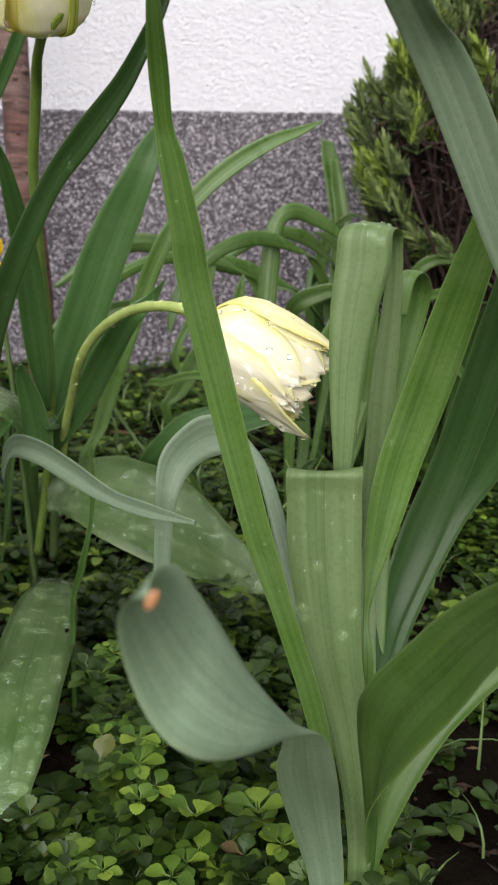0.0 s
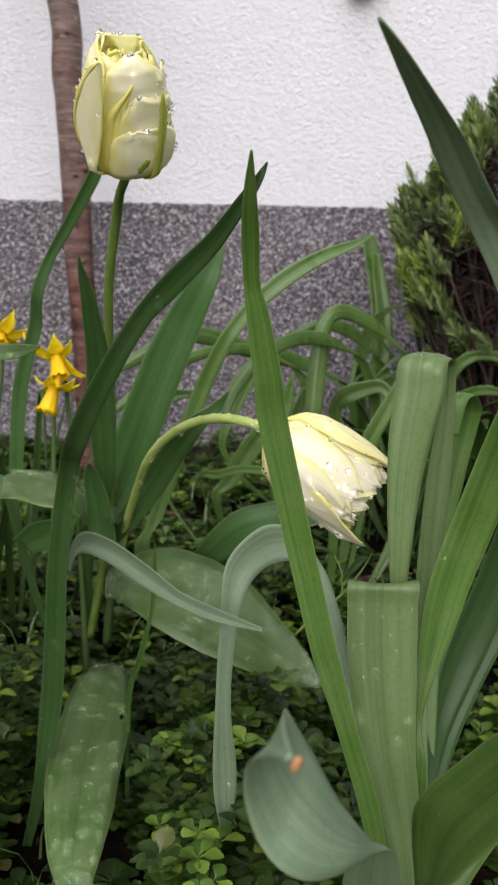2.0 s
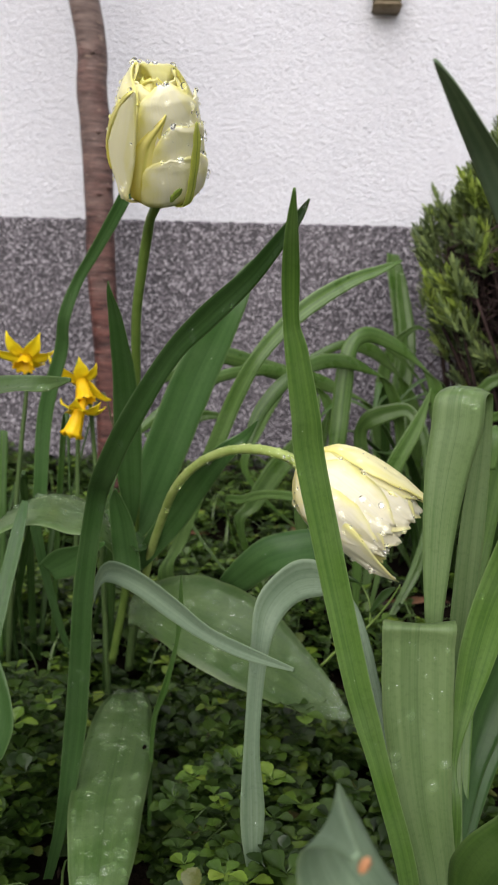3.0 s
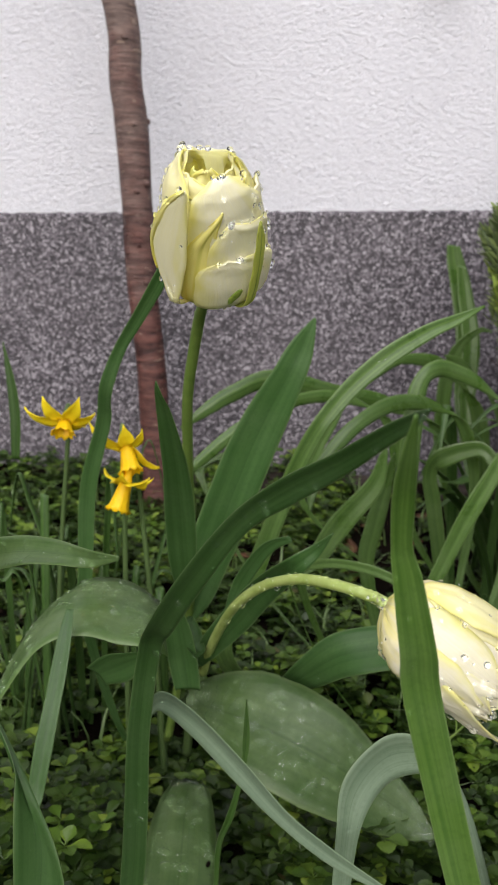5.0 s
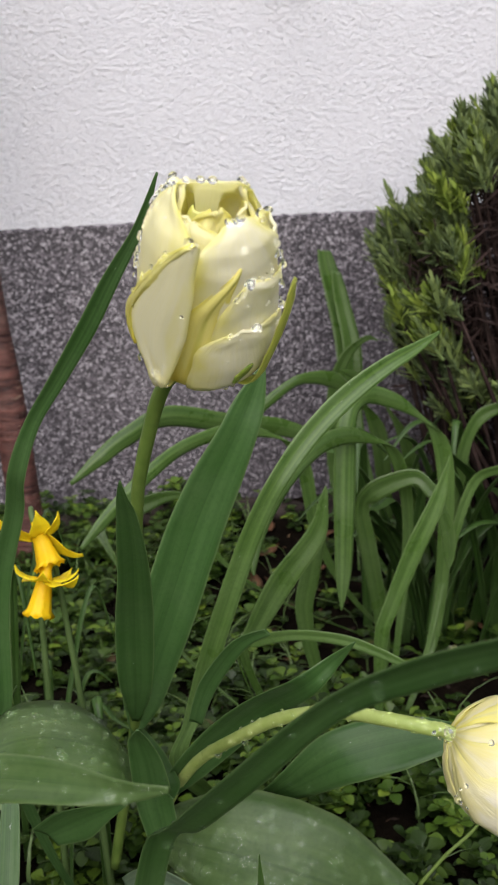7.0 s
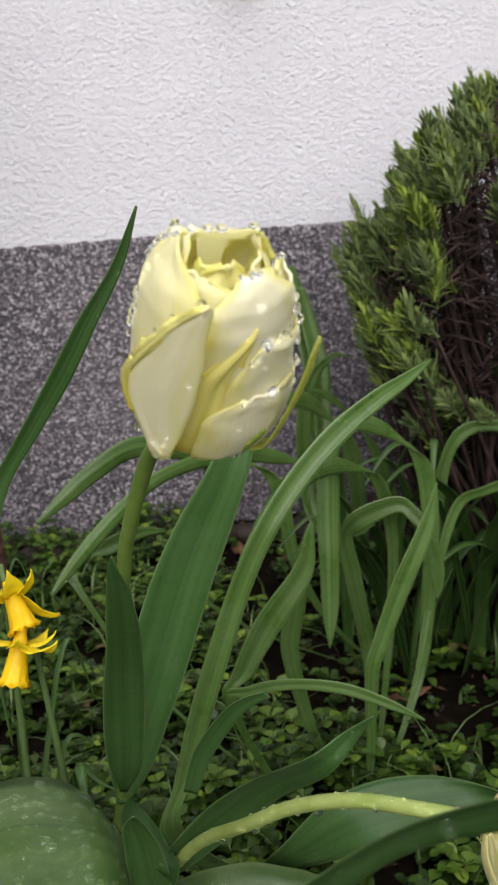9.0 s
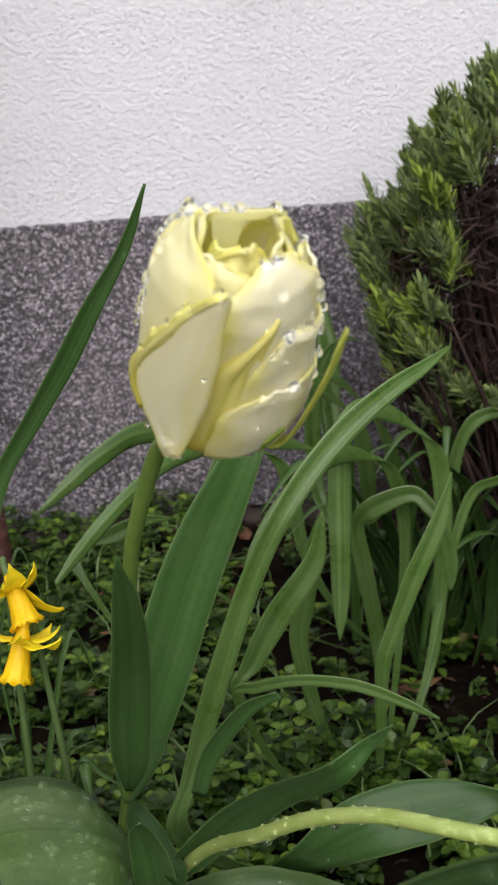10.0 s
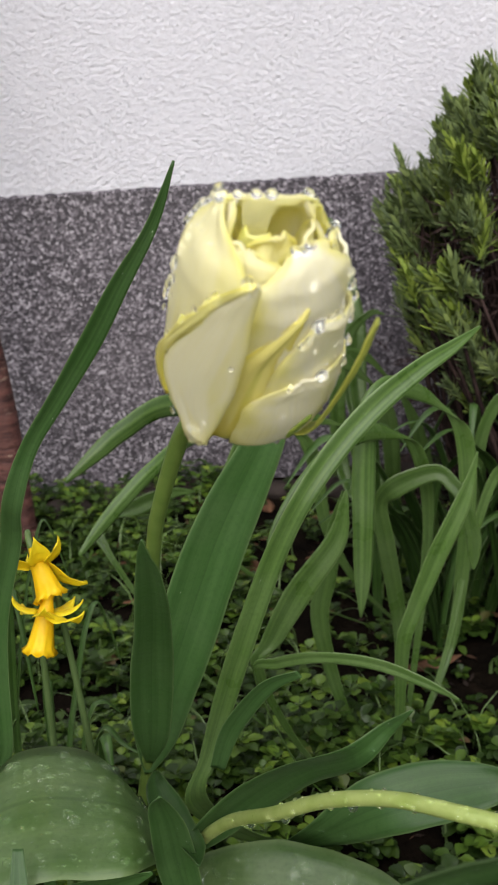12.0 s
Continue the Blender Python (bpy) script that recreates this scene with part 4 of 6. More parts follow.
# ---- broad-leaved plant at the side ----
side = thing("tulip_plant", (-0.105, 0.37, 0.07), "leafy tulip plant with broad rain-spotted leaves and no flower", "plant")
leaf(side, [(-0.083, 0.425, 0.180, 0, -0.003, 0), (-0.093, 0.412, 0.206, 0.003, -0.027, 0.004), (-0.108, 0.411, 0.214, 0.002, -0.031, 0), (-0.124, 0.410, 0.2175, 0.003, -0.032, -0.001), (-0.139, 0.408, 0.213, 0, -0.031, -0.003), (-0.155, 0.400, 0.195, 0, -0.026, -0.006), (-0.168, 0.390, 0.165, 0, -0.018, -0.006), (-0.175, 0.380, 0.130, 0, -0.003, 0)], M["broad_leaf"], 0.1, 560, (0.0003, 0.0021), tall=0.85, label="broad arching leaf covered with rain drops")
leaf(side, [(-0.1598, 0.33, 0.2249, 0.0011, 0, -0.0102), (-0.1416, 0.31, 0.2594, 0.0003, 0, -0.0072), (-0.124, 0.295, 0.2777, 0.0004, 0, -0.0054), (-0.1078, 0.282, 0.2858, 0.002, -0.004, -0.0029), (-0.0939, 0.273, 0.289, 0.0011, -0.004, -0.0023), (-0.0822, 0.266, 0.2905, -0.0001, 0, -0.0024), (-0.0738, 0.262, 0.2924, -0, 0, -0.0006)], M["broad_leaf"], 0.3, 90, (0.0003, 0.0012))
low_leaf = leaf(side, [(-0.0862, 0.452, 0.100, 0.002, 0, 0), (-0.0858, 0.443, 0.1062, 0.0095, 0, 0), (-0.0838, 0.418, 0.1072, 0.0148, 0, -0.001), (-0.0795, 0.380, 0.107, 0.0168, 0, -0.001), (-0.0762, 0.340, 0.1065, 0.0160, 0, -0.001), (-0.0720, 0.312, 0.1055, 0.0140, 0, -0.001), (-0.0680, 0.286, 0.103, 0.0102, 0, 0), (-0.0645, 0.270, 0.100, 0.0055, 0, 0), (-0.0630, 0.262, 0.098, 0.0006, 0, 0)], M["broad_leaf"], 0.12, 520, (0.0003, 0.0028), tall=0.85, label="broad oval leaf lying low, spotted with rain")
for hx, hy in [(-0.0872, 0.3767), (-0.0761, 0.3841), (-0.0680, 0.3868)]:
    bm = bmesh.new()
    bmesh.ops.create_icosphere(bm, subdivisions=2, radius=1, matrix=Matrix.Translation((hx, hy, 0.1062)) @ Matrix.Diagonal((0.0010, 0.0021, 0.0006, 1)))
    part("slug_hole", bm, M["soil"], low_leaf, "small dark hole eaten in the leaf")
leaf(side, [(-0.1182, 0.3, 0.1357, 0.0052, 0, -0.0018), (-0.1139, 0.3, 0.1537, 0.0072, 0, -0.0059), (-0.1125, 0.302, 0.1764, 0.0082, 0, -0.0144), (-0.1186, 0.305, 0.1959, 0.0041, 0, -0.0082), (-0.1286, 0.31, 0.2154, 0.002, 0, -0.003), (-0.1352, 0.312, 0.2255, 0.0003, 0, -0.0004)], M["tulip_leaf"], 0.3, 10, root=True)
leaf(side, [(-0.1304, 0.34, 0.1511, 0.0023, 0, -0.001), (-0.129, 0.345, 0.1664, 0.0032, 0, -0.0004), (-0.1272, 0.35, 0.1814, 0.0036, -0, -0.0004), (-0.1255, 0.356, 0.195, 0.0032, 0, -0.0004), (-0.1247, 0.364, 0.2069, 0.0032, 0, -0.0004), (-0.1243, 0.372, 0.2182, 0.0027, 0, -0.0003), (-0.1245, 0.38, 0.2262, 0.0015, 0, -0.0002)], M["tulip_leaf"], 0.3, 14, root=True)
leaf(side, [(-0.1195, 0.4, 0.1871, 0.0041, 0, -0.0039), (-0.1089, 0.395, 0.1944, 0.0053, -0, -0.0057), (-0.0987, 0.39, 0.2009, 0.0026, 0, -0.0032), (-0.0885, 0.385, 0.2071, 0.0003, 0, -0.0006)], M["tulip_leaf"], 0.3)

wisp = thing("grass_tuft", (-0.04, 0.36, 0.06), "thin dark upright grass blade in the soil", "grass")
leaf(wisp, [(-0.0629, 0.375, 0.1086, 0.001, 0, 0.0001), (-0.0609, 0.37, 0.1307, 0.0012, 0, 0.0001), (-0.0562, 0.365, 0.1462, 0.0015, -0, 0.0001), (-0.0508, 0.36, 0.1701, 0.0009, 0, 0.0001), (-0.0492, 0.358, 0.1865, 0.0014, 0, 0.0001), (-0.0492, 0.356, 0.2034, 0.0001, 0, 0)], M["daf_leaf"], 0.5, name="grass_blade", root=True)

weed = thing("weed", (0.03, 0.40, 0.07), "thin branching green weed stem with narrow leaves", "weed")
bm = bmesh.new()
tube(bm, [(0.0152, 0.4, 0.1469), (0.0253, 0.4, 0.1583), (0.0365, 0.4, 0.1681), (0.0454, 0.4, 0.18), (0.0509, 0.4, 0.1903)], [0.0007, 0.0007, 0.0006, 0.0005, 0.0003], 8)
tube(bm, [(0.0376, 0.4, 0.1691), (0.037, 0.402, 0.1796), (0.0332, 0.405, 0.1872)], [0.0005, 0.0005, 0.0004], 8)
part("stem", bm, M["stem"], weed)
leaf(weed, [(0.0374, 0.4, 0.1758, 0.0004, 0, -0.0005), (0.0413, 0.4, 0.1817, 0.0014, 0, -0.0012), (0.0449, 0.4, 0.186, 0.0013, 0, -0.0014), (0.0485, 0.4, 0.1885, 0.0002, 0, -0.0004)], M["daf_leaf"], 0.3)
leaf(weed, [(0.0334, 0.405, 0.1865, 0.0004, 0, -0.0003), (0.0299, 0.405, 0.1894, 0.0009, 0, -0.0013), (0.0247, 0.405, 0.1903, 0.0003, 0, -0.0017), (0.0208, 0.405, 0.1899, 0.0001, 0, -0.0004)], M["daf_leaf"], 0.3)

# ---- front clump of strap leaves ----
clump = thing("tulip_plant", (0.05, 0.25, 0.06), "dense clump of upright broad blade-like bulb leaves, wet", "plant")
leaf(clump, [(0.0523, 0.247, 0.0886, 0.0036, 0, 0.0001), (0.0515, 0.25, 0.1102, 0.004, 0, 0.0001), (0.0475, 0.252, 0.139, 0.006, -0, 0.0001), (0.0414, 0.254, 0.1667, 0.0086, 0, 0.0002), (0.038, 0.256, 0.1934, 0.0109, 0, 0.0002), (0.0368, 0.257, 0.2144, 0.0111, 0, 0.0002), (0.0367, 0.257, 0.2217, 0.0113, 0, 0.0002), (0.0385, 0.266, 0.2192, 0.0103, 0, 0.0002), (0.0393, 0.27, 0.2104, 0.0088, 0, 0.0002), (0.04, 0.272, 0.1986, 0.0072, 0, 0.0001)], M["pale_blade"], 0.12, 22, (0.0007, 0.0019), label="upright leaf kinked over at its top", lo=0.45, hi=0.66, root=True)
leaf(clump, [(0.044, 0.25, 0.0997, 0.0027, 0, 0), (0.0372, 0.245, 0.1442, 0.0029, -0, 0.001), (0.0258, 0.24, 0.1824, 0.0032, 0, 0.0001), (0.0202, 0.237, 0.1999, 0.0041, 0, -0.0008), (0.0148, 0.234, 0.218, 0.0039, 0, 0.0001), (0.0006, 0.229, 0.273, 0.0041, 0, 0.0002), (-0.0021, 0.225, 0.2887, 0.0038, 0, 0.0002), (-0.0054, 0.221, 0.3055, 0.0029, 0, 0.0005), (-0.0071, 0.219, 0.3131, 0.0021, 0, 0.0002), (-0.0078, 0.213, 0.3245, 0.0022, 0, 0.0001), (-0.008, 0.205, 0.3344, 0.0015, 0, 0.0001), (-0.0078, 0.199, 0.3424, 0.0003, 0, 0)], M["blade"], 0.3, 14, (0.0003, 0.0006), label="long straight blade with a torn notch", root=True)
leaf(clump, [(0.0549, 0.26, 0.134, 0.0023, 0, 0), (0.0553, 0.285, 0.1822, 0.0034, 0, 0.0001), (0.0579, 0.294, 0.2193, 0.0043, 0, 0.0001), (0.0597, 0.298, 0.2494, 0.0042, -0, 0.0001), (0.061, 0.299, 0.2717, 0.003, 0, 0.0001), (0.0603, 0.298, 0.287, 0.0028, 0, 0.001), (0.0557, 0.292, 0.2927, 0.0052, -0.002, -0.0009), (0.049, 0.281, 0.2918, 0.0078, 0, -0.0005), (0.0479, 0.279, 0.2811, 0.0084, 0, 0.0002), (0.0457, 0.278, 0.2659, 0.0072, 0, 0.0002), (0.0444, 0.277, 0.2503, 0.0057, 0, 0.0001), (0.0442, 0.276, 0.2327, 0.0042, 0, 0.0001), (0.0446, 0.276, 0.2143, 0.0027, 0, 0.0001)], M["pale_blade"], 0.12, 18, (0.0007, 0.0017), label="leaf bent over at its top and hanging", lo=0.42, hi=0.62)
leaf(clump, [(0.0597, 0.275, 0.1246, 0.0016, 0, 0), (0.0618, 0.3, 0.1764, 0.004, -0, 0.0001), (0.0635, 0.312, 0.2148, 0.0051, 0, 0.0001), (0.069, 0.317, 0.2469, 0.0045, 0, 0.0001), (0.0725, 0.318, 0.2668, 0.0048, 0, 0.0001), (0.0729, 0.315, 0.2748, 0.0043, 0, -0.0009), (0.069, 0.308, 0.2786, 0.0038, 0, -0.0001), (0.0658, 0.303, 0.2752, 0.003, 0, 0.0001), (0.0646, 0.302, 0.2641, 0.0023, 0, 0)], M["blade"], 0.15, 14, (0.0003, 0.0007), lo=0.5, hi=0.8)
leaf(clump, [(0.0538, 0.262, 0.153, 0.002, 0, 0), (0.0532, 0.268, 0.1735, 0.0011, 0, 0), (0.0578, 0.272, 0.2018, 0.0057, 0, 0.0011), (0.0617, 0.272, 0.2222, 0.0072, 0, 0.0011), (0.0672, 0.268, 0.2445, 0.0072, 0, -0.0007), (0.0725, 0.26, 0.2705, 0.0061, 0, -0.0023), (0.0759, 0.25, 0.2901, 0.0044, 0, -0.0028), (0.0773, 0.242, 0.3007, 0.004, 0, -0.002), (0.0782, 0.235, 0.3117, 0.0026, 0, -0.0013), (0.0782, 0.228, 0.3233, 0.0004, 0, -0.0003)], M["blade"], 0.2, 8, root=True)
# these two back leaves take the darker green: shade put into their colour
leaf(clump, [(0.0571, 0.27, 0.1382, 0.0019, 0, 0), (0.0655, 0.295, 0.157, 0.004, 0, -0.0043), (0.0758, 0.305, 0.1822, 0.007, 0, -0.0031), (0.0856, 0.305, 0.2109, 0.0071, -0, -0.0019), (0.0924, 0.298, 0.2424, 0.0073, 0, -0.0018), (0.0952, 0.288, 0.2669, 0.0065, 0, -0.0025), (0.0953, 0.275, 0.2872, 0.0044, 0, -0.0015), (0.0935, 0.262, 0.3035, 0.0009, 0, -0.0007)], M["tulip_leaf"], 0.25, 14)
leaf(clump, [(0.0596, 0.275, 0.131, 0.0019, 0, 0), (0.0712, 0.3, 0.1558, 0.0043, 0, -0.0032), (0.0879, 0.312, 0.1886, 0.0063, -0, -0.001), (0.1007, 0.31, 0.214, 0.0073, 0, -0.0019), (0.1077, 0.3, 0.2434, 0.006, 0, -0.0028), (0.1116, 0.29, 0.2635, 0.0039, 0, -0.0026), (0.1135, 0.28, 0.282, 0.0006, 0, -0.0005)], M["tulip_leaf"], 0.25)
leaf(clump, [(0.0565, 0.25, 0.0946, 0.0007, 0, -0.0053), (0.0527, 0.236, 0.1364, 0.0008, -0.006, -0.0109), (0.0551, 0.222, 0.1618, 0.005, -0.008, -0.0068), (0.0617, 0.205, 0.185, 0.0042, -0.008, -0.0054), (0.0659, 0.19, 0.2031, 0.0031, -0.008, -0.0035), (0.0692, 0.175, 0.2167, 0.0024, -0.006, -0.0034), (0.0711, 0.16, 0.229, 0.0024, 0, -0.0033), (0.0743, 0.15, 0.2377, 0.0003, 0, -0.0002)], M["blade"], 0.45, 10, root=True)
leaf(clump, [(0.0572, 0.25, 0.0893, 0.001, 0, -0.0021), (0.0594, 0.255, 0.1096, 0.0034, 0, -0.0073), (0.0696, 0.262, 0.1309, 0.0076, 0, -0.004), (0.0855, 0.268, 0.1471, 0.0069, 0, -0.005), (0.1013, 0.272, 0.1595, 0.0061, 0, -0.005), (0.1162, 0.276, 0.178, 0.0006, 0, -0.001)], M["blade"], 0.3, root=True)
leaf(clump, [(0.146, 0.262, 0.09, 0.003, 0, 0), (0.144, 0.258, 0.15, 0.005, 0, 0.001), (0.129, 0.248, 0.210, 0.0058, 0, 0.0026), (0.104, 0.235, 0.252, 0.0060, 0, 0.003), (0.0800, 0.222, 0.2790, 0.0061, 0, 0.0015), (0.054, 0.203, 0.3194, 0.0049, -0, 0.0024), (0.0412, 0.19, 0.3335, 0.0058, 0, -0.0022), (0.0312, 0.178, 0.3453, 0.005, 0, -0.0025), (0.0238, 0.168, 0.3518, 0.0036, 0, -0.0021), (0.0189, 0.162, 0.3559, 0.0021, 0, -0.0011), (0.0153, 0.158, 0.3584, 0.0004, -0, -0.0001)], M["glaucous"], 0.2, 10, root=True)
front = leaf(clump, [(0.0411, 0.24, 0.0945, 0.0053, 0, 0.0001), (0.0344, 0.22, 0.1328, 0.0067, 0, 0.0019), (0.0286, 0.19, 0.1674, 0.0071, 0, -0.0003), (0.0252, 0.165, 0.193, 0.0043, 0, 0.0004), (0.0215, 0.147, 0.2068, 0.001, -0.002, -0.0003), (0.0168, 0.134, 0.2155, -0.0006, -0.005, -0.0014), (0.0121, 0.128, 0.2211, -0.0018, -0.008, -0.0028), (0.0079, 0.125, 0.2267, -0.0024, -0.009, -0.0049), (0.004, 0.123, 0.2326, -0.0029, -0.008, -0.0057), (0.0015, 0.118, 0.2401, -0.003, -0.006, -0.0043), (0.0006, 0.108, 0.2478, -0.0024, -0.003, -0.0025), (0.0015, 0.096, 0.2538, -0.0012, 0, -0.0016), (0.0027, 0.088, 0.2568, -0.0004, 0, -0.0004)], M["glaucous"], 0.2, label="drooping grey-green leaf curled over towards its dried tip", root=True)
bm = bmesh.new()
bmesh.ops.create_icosphere(bm, subdivisions=3, radius=0.0008, matrix=Matrix.Translation((0.0035, 0.0868, 0.2568)) @ Matrix.Rotation(0.5, 4, "Y") @ Matrix.Diagonal((0.7, 0.8, 1.3, 1)))
part("dried_tip", bm, M["dry"], front, "shrivelled orange-brown leaf tip")
leaf(clump, [(0.0394, 0.262, 0.1477, 0.002, 0, 0.0001), (0.0299, 0.275, 0.1788, 0.0027, 0, 0.0002), (0.0217, 0.285, 0.208, 0.0028, 0, -0.0009), (0.0148, 0.29, 0.2224, 0.0029, 0, -0.0029), (0.0068, 0.292, 0.2247, 0.0011, 0, -0.0064), (-0.0024, 0.29, 0.223, 0.0018, 0, -0.007), (-0.0105, 0.285, 0.2144, 0.0037, 0, -0.0049), (-0.0128, 0.283, 0.1986, 0.0029, 0, -0.0029), (-0.0139, 0.285, 0.1649, 0.0028, 0, 0.0002), (-0.0125, 0.29, 0.1336, 0.0043, 0, 0.0025), (-0.0114, 0.295, 0.1069, 0.0017, 0, 0.0007)], M["glaucous"], -0.2, 30, (0.0004, 0.0012), label="leaf arching over and hanging to the ground", root=True)

